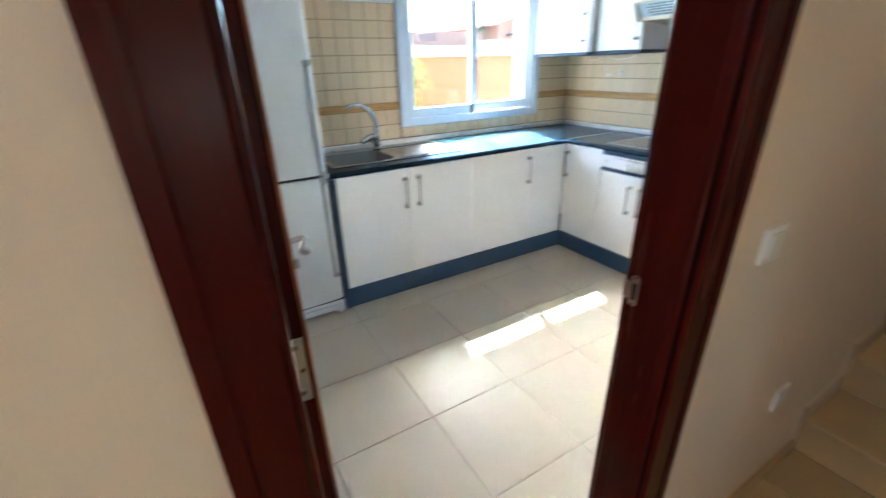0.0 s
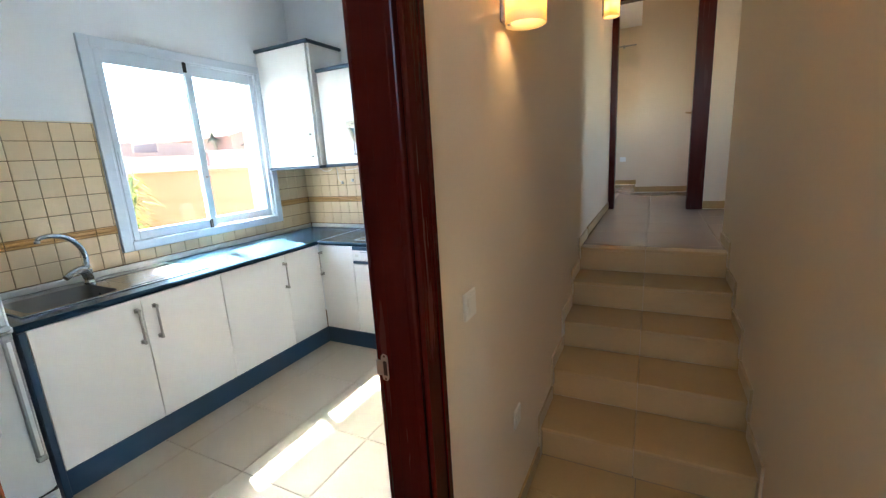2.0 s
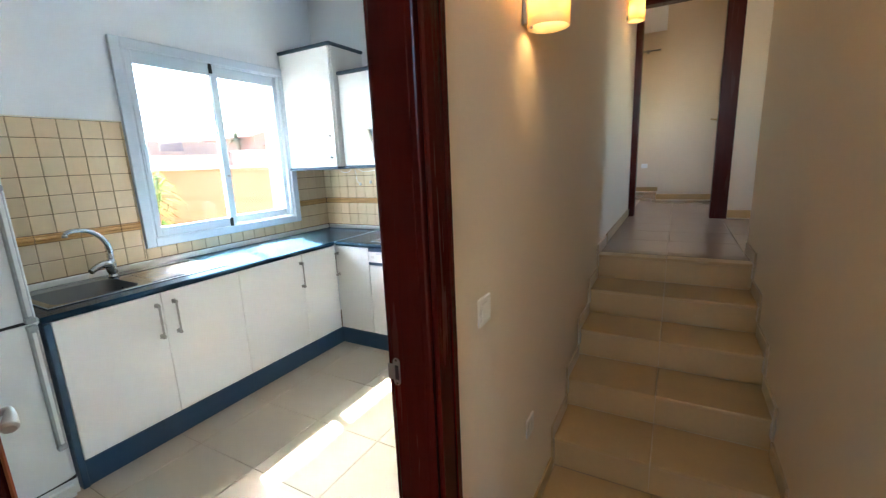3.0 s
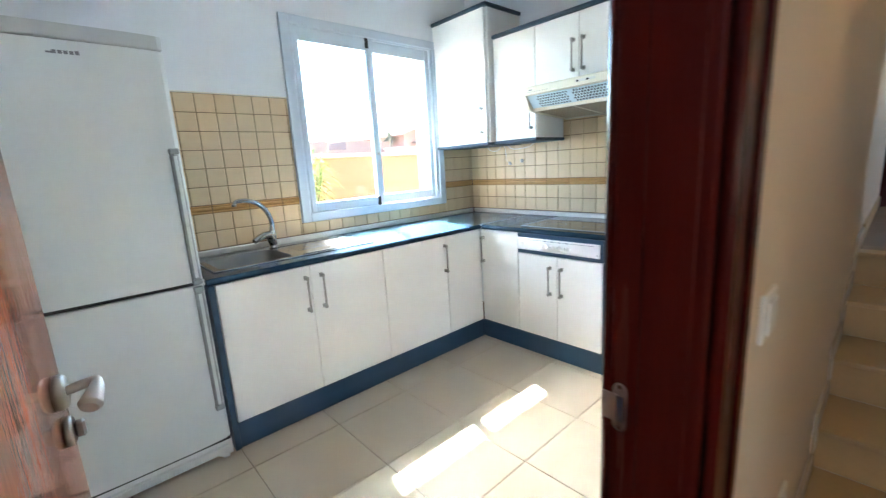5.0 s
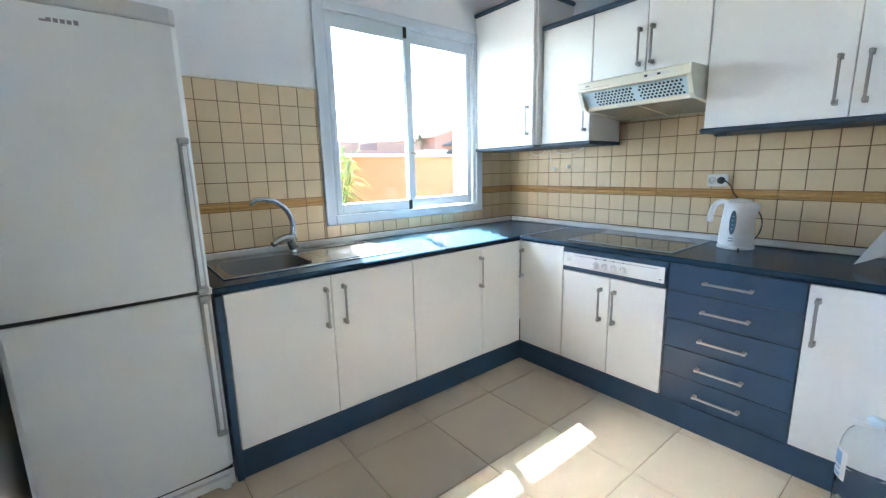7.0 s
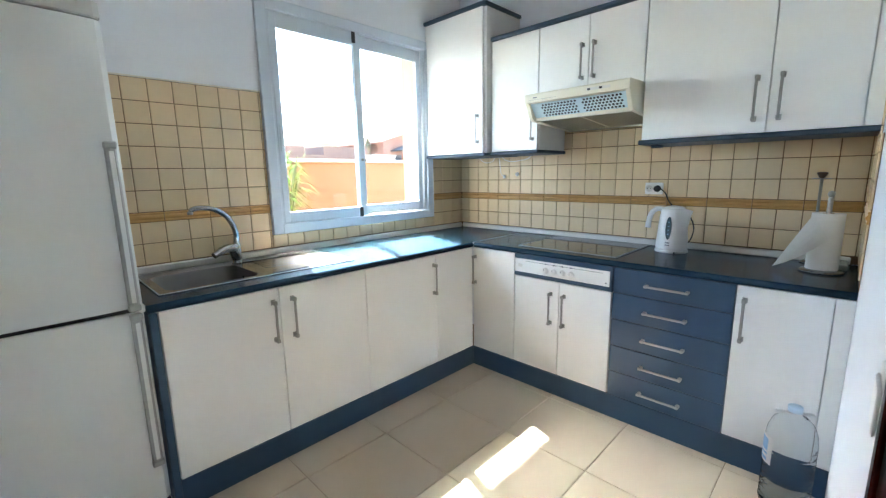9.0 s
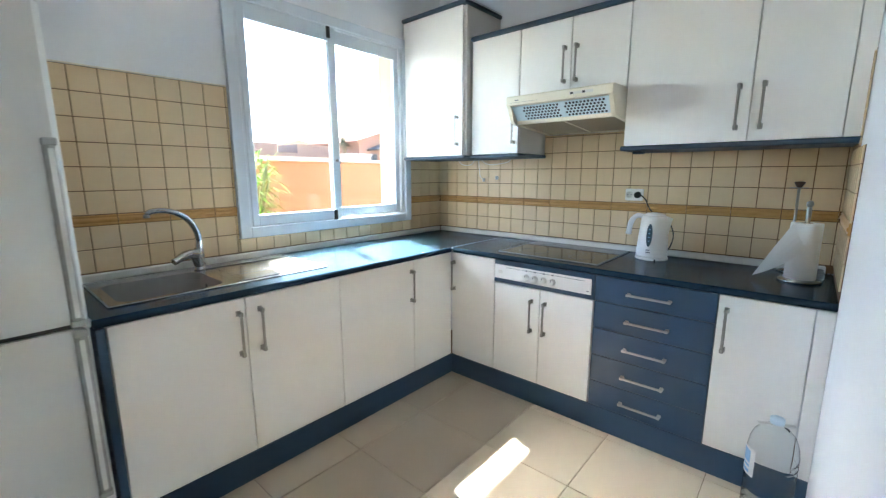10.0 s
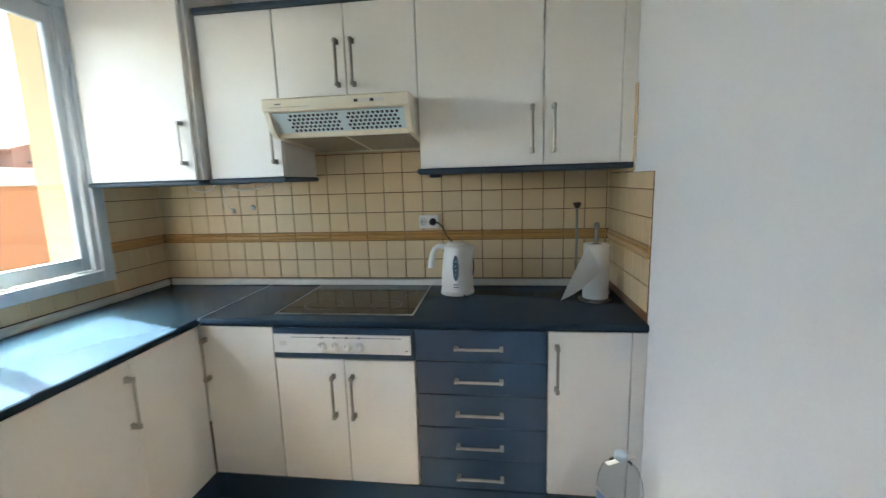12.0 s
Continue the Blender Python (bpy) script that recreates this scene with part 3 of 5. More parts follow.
def switch(x, y, z, s, name, label, cat, sock=False, face=None):
    face = face or M_plastic
    w = thing(name, (x, y, z), label, cat)
    y0, y1 = (y - 0.009, y - 0.0005) if s < 0 else (y + 0.0005, y + 0.009)
    part("plate", B(x - 0.041, x + 0.041, y0, y1, z - 0.041, z + 0.041, 0.004, 2), face, w)
    e0, e1 = (y - 0.013, y - 0.0088) if s < 0 else (y + 0.0088, y + 0.013)
    if sock:
        part("socket_well", lathe(bmesh.new(), [(0.021, 0), (0.021, 0.002), (0.019, 0.002), (0.019, -0.001), (0, -0.001)], 22, (x, y0 if s < 0 else y1, z), Matrix.Rotation(radians(90 if s < 0 else -90), 4, "X")), M_cream, w)
    else:
        part("rocker", B(x - 0.028, x + 0.028, e0, e1, z - 0.028, z + 0.028, 0.003), face, w)
    return w


switch(1.345, YH, 1.10, -1, "light_switch", "white plastic rocker light switch on the hall wall", "light switch", False, M_switch)
switch(1.775, YH, 0.465, -1, "wall_socket", "white plastic wall socket above the stairs skirting", "socket", True, M_switch)
switch(1.33, YS, 1.11, 1, "light_switch", "white plastic rocker light switch beside the kitchen door", "light switch")

# ---- fridge ----
FX0, FX1, FY = 0.352, 0.975, 2.745
fridge = thing("fridge_freezer", ((FX0 + FX1) / 2, 3.05, 0), "tall silver fridge freezer with two doors, beside the worktop", "fridge")
part("cabinet", B(FX0 + 0.006, FX1 - 0.006, FY + 0.065, 3.365, 0.02, 1.93, 0.006), M_fside, fridge)
def fridge_door(z0, z1):
    bm = bmesh.new()
    # gently bowed front
    n = 36
    out = []
    for i in range(n + 1):
        u = i / n
        out.append((FX0 + u * (FX1 - FX0), FY - 0.014 * (1 - (2 * u - 1) ** 4)))
    out[0], out[-1] = (FX0, FY + 0.010), (FX1, FY + 0.010)
    out += [(FX1, FY + 0.058), (FX0, FY + 0.058)]
    prism(bm, out, "z", z0, z1)
    bmesh.ops.bevel(bm, geom=[e for e in bm.edges if abs(e.verts[0].co.z - e.verts[1].co.z) < 1e-6], offset=0.004, segments=2, affect="EDGES")
    return bm
up = part("upper_door", fridge_door(0.899, 1.892), M_fridge, fridge)
lo = part("freezer_door", fridge_door(0.088, 0.882), M_fridge, fridge)
part("top_cap", fridge_door(1.896, 1.95), M_fcap, fridge, "grey plastic top trim")
# black filler gives the gap between the doors its shade
part("door_gap", B(FX0 + 0.012, FX1 - 0.012, FY + 0.008, FY + 0.056, 0.88, 0.901), M_black, fridge)
bm = bmesh.new()
out = [(FX0, 0.079), (FX0, 0.0), (FX0 + 0.05, 0.0), (FX0 + 0.058, 0.012), (FX0 + 0.075, 0.024), (FX1 - 0.075, 0.024), (FX1 - 0.058, 0.012), (FX1 - 0.05, 0.0), (FX1, 0.0), (FX1, 0.079)]
prism(bm, out, "y", FY - 0.024, FY + 0.05)
bmesh.ops.bevel(bm, geom=[e for e in bm.edges if all(v.co.x in (FX0, FX1) or abs(v.co.x - FX0) < 1e-5 or abs(v.co.x - FX1) < 1e-5 for v in e.verts) and all(abs(v.co.y - FY + 0.024) < 1e-5 for v in e.verts)], offset=0.022, segments=4, affect="EDGES")
part("plinth", bm, M_fridge, fridge, "silver kick plinth")
# black filler again, for the shade above the plinth
part("plinth_gap", B(FX0 + 0.004, FX1 - 0.004, FY - 0.006, FY + 0.05, 0.0795, 0.0875), M_black, fridge)
part("hinge_cover", B(FX1 - 0.02, FX1 + 0.006, FY - 0.004, FY + 0.03, 0.876, 0.904, 0.004), M_plastic, fridge)
for d, z0, z1 in ((up, 0.905, 1.485), (lo, 0.27, 0.868)):
    bm = bmesh.new()
    out = [(FX1 - 0.046, FY - 0.008), (FX1 - 0.043, FY - 0.026), (FX1 - 0.032, FY - 0.033), (FX1 - 0.018, FY - 0.031), (FX1 - 0.012, FY - 0.020), (FX1 - 0.011, FY - 0.004)]
    prism(bm, out, "z", z0, z1)
    part("handle", bm, M_fside, d, "long vertical grey handle")
    part("handle_insert", B(FX1 - 0.036, FX1 - 0.022, FY - 0.0345, FY - 0.031, z0 + 0.02, z1 - 0.02, 0.001), M_fridge, d, "light silver handle insert")
    part("handle_cap", B(FX1 - 0.048, FX1 - 0.010, FY - 0.035, FY - 0.006, z1 - 0.012, z1 + 0.012, 0.004), M_fside, d)
    part("handle_cap", B(FX1 - 0.048, FX1 - 0.010, FY - 0.035, FY - 0.006, z0 - 0.012, z0 + 0.012, 0.004), M_fside, d)
# brand mark as plain bars
bm = bmesh.new()
for k, (w, z) in enumerate(((0.018, 0.006), (0.012, 0.012), (0.012, 0.012), (0.012, 0.012), (0.012, 0.012), (0.012, 0.014))):
    box(bm, 0.605 + k * 0.0165, 0.605 + k * 0.0165 + w, FY - 0.0165, FY - 0.0135, 1.842, 1.842 + z)
part("badge", bm, M_print, up, "small grey raised badge")

# ---- base cabinets ----
def handle_mesh(vertical, length, material, d):
    """A flat bar handle on two feet; d is the way it stands off."""
    bm = bmesh.new()
    h = length / 2
    for s in (-1, 1):
        c = s * (h - 0.010)
        if vertical:
            box(bm, -0.0078, 0.0078, -0.0365, -0.001, c - 0.010, c + 0.010, 0.003)
            box(bm, -0.0095, 0.0095, -0.002, 0, c - 0.012, c + 0.012, 0.0008)
        else:
            box(bm, c - 0.008, c + 0.008, -0.0355, 0, -0.0062, 0.0062, 0.002)
    if vertical:
        box(bm, -0.0055, 0.0055, -0.034, -0.025, -h + 0.019, h - 0.019, 0.0025)
    else:
        box(bm, -h + 0.0175, h - 0.0175, -0.034, -0.025, -0.0055, 0.0055, 0.0025)
    if d == "x":
        bmesh.ops.rotate(bm, verts=bm.verts, cent=(0, 0, 0), matrix=Matrix.Rotation(radians(-90), 3, "Z"))
    return finish("handle", bm, material)


H_y = handle_mesh(True, 0.2, M_nickel, "y")
H_x = handle_mesh(True, 0.2, M_nickel, "x")
H_h = handle_mesh(False, 0.205, M_bar, "x")
FN, FE = 2.737, 2.872     # door faces of the two runs
ZK, ZD = 0.135, 0.866


def unit_n(x0, x1, doors, label, back=3.36):
    u = thing("base_cabinet", ((x0 + x1) / 2, 3.05, 0.0), label, "cabinet", "base cabinets")
    part("body", B(x0 + 0.001, x1 - 0.001, FN + 0.021, back, ZK, 0.70), M_carc, u)
    for a, b, hx in doors:
        d = part("door", B(a + 0.0021, b - 0.0021, FN, FN + 0.019, ZK + 0.006, ZD - 0.002, 0.0015), M_white, u)
        if hx:
            shared("handle", H_y, d, hx, FN, 0.711, "satin nickel bar handle")
    return u


def unit_e(y0, y1, doors, label, ztop=ZD):
    u = thing("base_cabinet", (3.18, (y0 + y1) / 2, 0.0), label, "cabinet", "base cabinets")
    part("body", B(FE + 0.021, 3.46, y0 + 0.001, y1 - 0.001, ZK, 0.70), M_carc, u)
    for a, b, hy, hz in doors:
        d = part("door", B(FE, FE + 0.019, a + 0.0021, b - 0.0021, ZK + 0.006, ztop - 0.002, 0.0015), M_white, u)
        if hy:
            shared("handle", H_x, d, FE, hy, hz, "satin nickel bar handle")
    return u


unit_n(1.015, 1.97, ((1.015, 1.488, 1.456), (1.488, 1.97, 1.548)), "white laminate sink cabinet with two doors")
unit_n(1.97, 2.507, ((1.97, 2.507, 2.485),), "white laminate base cabinet with one door")
unit_n(2.507, 2.868, ((2.507, 2.868, None),), "white laminate corner base cabinet")
unit_e(2.388, 2.736, ((2.388, 2.735, 2.712, 0.711),), "white laminate corner cabinet with one door")
uo = unit_e(1.757, 2.388, ((2.0705, 2.386, 2.122, 0.557), (1.760, 2.0705, 2.036, 0.557)), "white cabinet under the hob with a control panel", 0.724)
part("surround", B(FE + 0.0005, FE + 0.019, 1.757, 2.388, 0.726, 0.864, 0.001), M_blue, uo, "blue laminate surround")
cp = part("control_panel", B(FE - 0.007, FE + 0.0003, 1.772, 2.384, 0.752, 0.838, 0.003, 2), M_plastic, uo, "white enamel hob control panel")
for y in (2.16, 2.105, 2.05, 1.995):
    k = part("knob", lathe(bmesh.new(), [(0.020, 0), (0.020, 0.004), (0.017, 0.006), (0.0155, 0.020), (0.013, 0.022), (0, 0.022)], 22, (FE - 0.007, y, 0.785), Matrix.Rotation(radians(-90), 4, "Y")), M_plastic, cp, "round white plastic knob")
    part("pointer", B(FE - 0.030, FE - 0.028, y - 0.0012, y + 0.0012, 0.788, 0.800), M_print, k)
part("printed_line", boxes((FE - 0.0078, FE - 0.0068, 1.81, 2.30, 0.8235, 0.826), *[(FE - 0.0079, FE - 0.0068, y - 0.006, y + 0.006, 0.8205, 0.8285) for y in (2.16, 2.105, 2.05, 1.995)]), M_print, cp)
part("badge", B(FE - 0.0085, FE - 0.0068, 2.325, 2.355, 0.785, 0.805, 0.001), M_upstand, cp)
part("printed_mark", B(FE - 0.0078, FE - 0.0068, 1.785, 1.797, 0.768, 0.773), M_print, cp)

ud = thing("drawer_unit", (3.18, 1.483, 0), "blue laminate drawer unit with five drawers", "drawer unit")
part("body", B(FE + 0.021, 3.46, 1.212, 1.755, ZK, 0.86), M_blue, ud)
zs = [0.866, 0.728, 0.580, 0.430, 0.281, 0.138]
for a, b in zip(zs, zs[1:]):
    d = part("drawer", B(FE, FE + 0.019, 1.2125, 1.7545, b + 0.002, a - 0.002, 0.0015), M_blue, ud)
    shared("handle", H_h, d, FE, 1.490, (a + b) / 2 - 0.004, "satin nickel bar handle")
last_unit = unit_e(0.888, 1.21, ((0.888, 1.21, 1.175, 0.711),), "white laminate base cabinet with one door")
solid("filler_panel", B(FE, FE + 0.019, 0.8315, 0.8865, ZK + 0.006, ZD - 0.002, 0.001), M_white, "narrow white laminate filler panel", "filler panel", (FE, 0.864, 0.14))
solid("end_panel", B(0.984, 1.012, FN - 0.008, 3.36, 0.0, 0.864, 0.002), M_blue, "tall blue laminate end panel beside the fridge", "end panel", (0.998, 3.0, 0))
solid("plinth", B(1.0125, 2.88, FN + 0.002, FN + 0.018, 0.0, ZK, 0.002), M_blue, "blue laminate plinth under the sink cabinets", "plinth", (2.0, FN, 0))
solid("plinth", B(FE + 0.003, FE + 0.018, 0.8315, FN + 0.002, 0.0, ZK - 0.001, 0.002), M_blue, "blue laminate plinth under the drawers", "plinth", (FE, 1.8, 0))

# ---- worktops ----
SX0, SX1, SY0, SY1 = 1.075, 1.50, 2.865, 3.25   # bowl cut-out
ZT = 0.90
def top_profile(f):
    return [(f + 0.035, 0.868), (f + 0.006, 0.868), (f + 0.001, 0.874), (f - 0.004, 0.881), (f - 0.004, 0.888), (f + 0.0, 0.896), (f + 0.006, ZT), (f + 0.05, ZT)]
wt = thing("worktop", (2.2, 3.05, 0.868), "slate blue laminate worktop with the sink", "worktop")
part("front_edge", prism(bmesh.new(), top_profile(FN - 0.006) + [(2.86, ZT), (2.86, 0.868)], "x", 0.982, 3.492), M_top, wt, "rolled slate blue front edge")
part("board", boxes((0.982, SX0, 2.8601, 3.392, 0.868, ZT), (SX1, 3.492, 2.8601, 3.392, 0.868, ZT), (SX0, SX1, SY1, 3.392, 0.868, ZT)), M_top, wt)
part("end_cap", B(0.9795, 0.9818, FN - 0.004, 3.392, 0.869, ZT - 0.001, 0.0008), M_trim, wt)
wt2 = thing("worktop", (3.18, 1.8, 0.868), "slate blue laminate worktop with the hob", "worktop")
part("front_edge", prism(bmesh.new(), top_profile(FE - 0.008), "y", 0.832, 2.7275), M_top, wt2, "rolled slate blue front edge")
part("board", B(FE + 0.0421, 3.492, 0.832, 2.7275, 0.868, ZT), M_top, wt2)
solid("joint_strip", boxes((2.868, 3.485, 2.7278, 2.7305, 0.8975, 0.9018), (2.862, 2.8675, 2.722, 2.731, 0.872, 0.9019)), M_upstand, "thin aluminium joint strip between the worktops", "trim", (2.87, 2.73, 0.9))
for rows, o in ((((1.0, 3.475, 3.372, 3.3915, 0.9005, 0.938),), (2.2, 3.38, 0.9)), (((3.4735, 3.4915, 0.862, 3.371, 0.9005, 0.938),), (3.48, 2, 0.9))):
    solid("upstand", boxes(*rows, bev=0.006), M_upstand, "silver upstand strip along the back of the worktop", "upstand", o)

# ---- sink and tap ----
sink = thing("sink", (1.5, 3.07, 0.9), "stainless steel inset sink with one bowl and a ribbed drainer", "sink")
OX0, OX1, OY0, OY1 = 1.045, 1.975, 2.845, 3.335
def rim(bm, x0, x1, y0, y1, z0, z1):
    box(bm, x0, x1, y0, y1, z0, z1, 0.001)
bx0, bx1, by0, by1 = 1.085, 1.475, 2.882, 3.245
def rrect(x0, x1, y0, y1, r, n=6):
    pts = []
    for cx, cy, a0 in ((x1 - r, y0 + r, -90), (x1 - r, y1 - r, 0), (x0 + r, y1 - r, 90), (x0 + r, y0 + r, 180)):
        for i in range(n + 1):
            a = radians(a0 + 90 * i / n)
            pts.append((cx + r * math.cos(a), cy + r * math.sin(a)))
    return pts
# rim with a rounded opening, then the flat drainer and its raised edge
bm = bmesh.new()
ro = [bm.verts.new((x, y, 0.9003)) for x, y in rrect(OX0, 1.52, OY0, OY1, 0.004)]
rt = [bm.verts.new((v.co.x, v.co.y, 0.9045)) for v in ro]
ri = [bm.verts.new((x, y, 0.9045)) for x, y in rrect(bx0, bx1, by0, by1, 0.055)]
for p, q in ((ro, rt), (rt, ri)):
    for i in range(len(p)):
        bm.faces.new((p[i], p[(i + 1) % len(p)], q[(i + 1) % len(p)], q[i]))
part("rim", bm, M_steel, sink)
bm = bmesh.new()
rim(bm, 1.5201, OX1, OY0, OY1, 0.9003, 0.9045)
part("drainer", bm, M_steel, sink)
part("rim_bead", boxes((OX0, OX1, OY0, OY0 + 0.006, 0.9046, 0.9070), (OX0, OX1, OY1 - 0.006, OY1, 0.9046, 0.9070), (OX0, OX0 + 0.006, OY0 + 0.0062, OY1 - 0.0062, 0.9046, 0.9070), (OX1 - 0.006, OX1, OY0 + 0.0062, OY1 - 0.0062, 0.9046, 0.9070), bev=0.001), M_bar, sink, "raised bright steel edge")
bm = bmesh.new()
levels = [(0.002, 0.9045, 0.055), (0.005, 0.895, 0.056), (0.010, 0.80, 0.06), (0.022, 0.765, 0.07), (0.06, 0.755, 0.05)]
rings = [[bm.verts.new((x, y, z)) for x, y in rrect(bx0 - 0.002 + d, bx1 + 0.002 - d, by0 - 0.002 + d, by1 + 0.002 - d, max(r, 0.004))] for d, z, r in levels]
for a, b in zip(rings, rings[1:]):
    for i in range(len(a)):
        f = bm.faces.new((a[i], b[i], b[(i + 1) % len(a)], a[(i + 1) % len(a)]))
        f.smooth = True
bm.faces.new(rings[-1])
bowl = part("bowl", bm, M_bowl, sink)
part("waste", lathe(bmesh.new(), [(0.038, 0.756), (0.036, 0.759), (0.028, 0.757), (0, 0.757)], 24, (1.29, 3.05, 0)), M_chrome, sink)
part("overflow", lathe(bmesh.new(), [(0.013, 0), (0.013, 0.002), (0, 0.002)], 14, (1.4665, 3.10, 0.855), Matrix.Rotation(radians(-90), 4, "Y")), M_black, sink)
for k in range(5):
    y = 3.03 + k * 0.05
    part("drainer_rib", prism(bmesh.new(), [(y - 0.015, 0.9046), (y - 0.005, 0.9064), (y + 0.005, 0.9064), (y + 0.015, 0.9046)], "x", 1.56, 1.93), M_steel, sink)
for y in (2.872, 3.252):
    part("drainer_edge", B(1.525, 1.955, y, y + 0.006, 0.9046, 0.908, 0.001), M_steel, sink)

tx, ty = 1.503, 3.272
tap = thing("mixer_tap", (tx, ty, 0.9045), "chrome mixer tap with a curved swivel spout on the sink", "tap")
part("base", lathe(bmesh.new(), [(0.028, 0.905), (0.028, 0.911), (0.024, 0.915), (0.023, 0.955), (0.026, 0.98), (0.022, 1.012), (0.016, 1.02), (0, 1.022)], 28, (tx, ty, 0)), M_chrome, tap)
part("spout", tube(bmesh.new(), [(tx, ty, 1.0), (tx + 0.006, ty - 0.002, 1.06), (tx - 0.008, ty - 0.012, 1.115), (tx - 0.045, ty - 0.035, 1.168), (tx - 0.10, ty - 0.065, 1.206), (tx - 0.16, ty - 0.095, 1.223), (tx - 0.21, ty - 0.115, 1.223), (tx - 0.232, ty - 0.124, 1.212)], lambda u: 0.0165 - 0.0045 * u, 16), M_chrome, tap)
part("lever", tube(bmesh.new(), [(tx - 0.022, ty - 0.018, 0.990), (tx - 0.055, ty - 0.032, 0.996), (tx - 0.095, ty - 0.048, 0.988), (tx - 0.132, ty - 0.062, 0.972)], lambda u: 0.027 - 0.011 * u, 16), M_chrome, tap)
part("cartridge", tube(bmesh.new(), [(tx + 0.002, ty, 0.93), (tx - 0.012, ty - 0.008, 0.965), (tx - 0.026, ty - 0.016, 0.998)], 0.0262, 18), M_chrome, tap)
part("aerator", lathe(bmesh.new(), [(0.0125, 0), (0.0125, 0.014), (0, 0.014)], 16, (tx - 0.232, ty - 0.124, 1.196)), M_nickel, tap)

# ---- hob ----
hob = thing("hob", (3.23, 2.09, 0.9), "black ceramic glass hob set into the worktop", "hob")
HX0, HX1, HY0, HY1 = 2.943, 3.468, 1.772, 2.412
part("frame", boxes((HX0, HX0 + 0.008, HY0, HY1, 0.9004, 0.9055), (HX1 - 0.008, HX1, HY0, HY1, 0.9004, 0.9055), (HX0 + 0.008, HX1 - 0.008, HY0, HY0 + 0.008, 0.9004, 0.9055), (HX0 + 0.008, HX1 - 0.008, HY1 - 0.008, HY1, 0.9004, 0.9055), bev=0.001), M_nickel, hob, "steel hob frame")
part("glass_plate", B(HX0 + 0.0085, HX1 - 0.0085, HY0 + 0.0085, HY1 - 0.0085, 0.9004, 0.9045), M_hob, hob)
for x, y, r in ((3.09, 2.24, 0.09), (3.09, 1.93, 0.073), (3.325, 2.24, 0.073), (3.325, 1.93, 0.105)):
    bm = bmesh.new()
    lathe(bm, [(r, 0.9046), (r, 0.9049), (r - 0.003, 0.9049), (r - 0.003, 0.9046), (r, 0.9046)], 44, (x, y, 0))
    part("cooking_zone", bm, M_ring, hob, "printed cooking ring")

# ---- wall cabinets ----
FU, FT, BK = 3.128, 3.075, 3.488


def wall_unit(name, y0, y1, z0, z1, face, doors, label):
    u = thing(name, (3.3, (y0 + y1) / 2, z0), label, "wall cabinet", "wall cabinets")
    part("body", B(face + 0.020, BK, y0 + 0.0005, y1 - 0.0005, z0, z1, 0.001), M_carc, u)
    for a, b, hy, hz in doors:
        d = part("door", B(face, face + 0.018, a + 0.0021, b - 0.0021, z0 + 0.001, z1 - 0.001, 0.0015), M_white, u)
        if hy:
            shared("handle", H_x, d, face, hy, hz, "satin nickel bar handle")
    return u


def cornice(u, y0, y1, z, face, h=0.026):
    bm = boxes((face - 0.016, BK, y0, y1, z, z + h), bev=0.006)
    part("trim", bm, M_trim, u, "slate blue trim")


ut = wall_unit("wall_cabinet", 2.795, 3.385, 1.512, 2.480, FT, ((2.815, 3.385, 2.858, 1.68),), "tall white corner wall cabinet with blue trims")
cornice(ut, 2.780, 3.388, 2.481, FT)
cornice(ut, 2.790, 3.388, 1.489, FT, h=0.0225)
u2 = wall_unit("wall_cabinet", 2.402, 2.776, 1.515, 2.250, FU, ((2.402, 2.776, 2.435, 1.675),), "white wall cabinet with one door and blue trims")
cornice(u2, 2.390, 2.7785, 1.492, FU, h=0.0225)
u3 = wall_unit("wall_cabinet", 1.752, 2.400, 1.838, 2.250, FU, ((2.070, 2.400, 2.106, 2.0), (1.752, 2.070, 2.034, 2.0)), "white two-door wall cabinet above the hood")
u4 = wall_unit("wall_cabinet", 0.888, 1.750, 1.530, 2.250, FU, ((1.208, 1.750, 1.256, 1.682), (0.890, 1.208, 1.165, 1.682)), "white two-door wall cabinet with a blue bottom trim")
part("filler_strip", B(FU, FU + 0.018, 0.832, 0.8885, 1.531, 2.249, 0.001), M_white, u4)
cornice(u4, 0.832, 1.762, 1.505, FU, h=0.0245)
part("bracket", B(3.19, 3.235, 1.665, 1.72, 1.490, 1.5045, 0.004), M_trim, u4, "small dark fixing block under the trim")
solid("cornice", boxes((FU - 0.018, BK, 0.832, 2.7785, 2.2515, 2.278), bev=0.006), M_trim, "slate blue laminate cornice along the top of the wall cabinets", "trim", (3.3, 1.8, 2.25))

# ---- cooker hood ----
hy0, hy1 = 1.756, 2.376
hood = thing("cooker_hood", (3.22, 2.066, 1.66), "cream cooker hood with a pale blue perforated visor", "cooker hood")
part("body", boxes((3.03, BK, hy0 + 0.012, hy1 - 0.012, 1.694, 1.836), bev=0.002), M_cream, hood)
bm = bmesh.new()
prism(bm, [(2.945, 1.777), (2.940, 1.782), (2.940, 1.824), (2.946, 1.830), (3.126, 1.836), (3.126, 1.815), (2.975, 1.777)], "y", hy0, hy1)
fl = part("front_lip", bm, M_cream, hood, "cream plastic front lip")
part("brand_mark", B(2.9385, 2.9402, 2.295, 2.32, 1.802, 1.808), M_print, fl)
part("printed_line", B(2.9388, 2.9402, 2.17, 2.35, 1.792, 1.7935), M_nickel, fl)
bm = boxes((2.9392, 2.942, 1.855, 1.985, 1.798, 1.812))
part("slider_slot", bm, M_upstand, fl)
for y in (1.97, 1.905):
    part("slider", B(2.934, 2.9395, y - 0.007, y + 0.007, 1.799, 1.809, 0.001), M_black, fl)
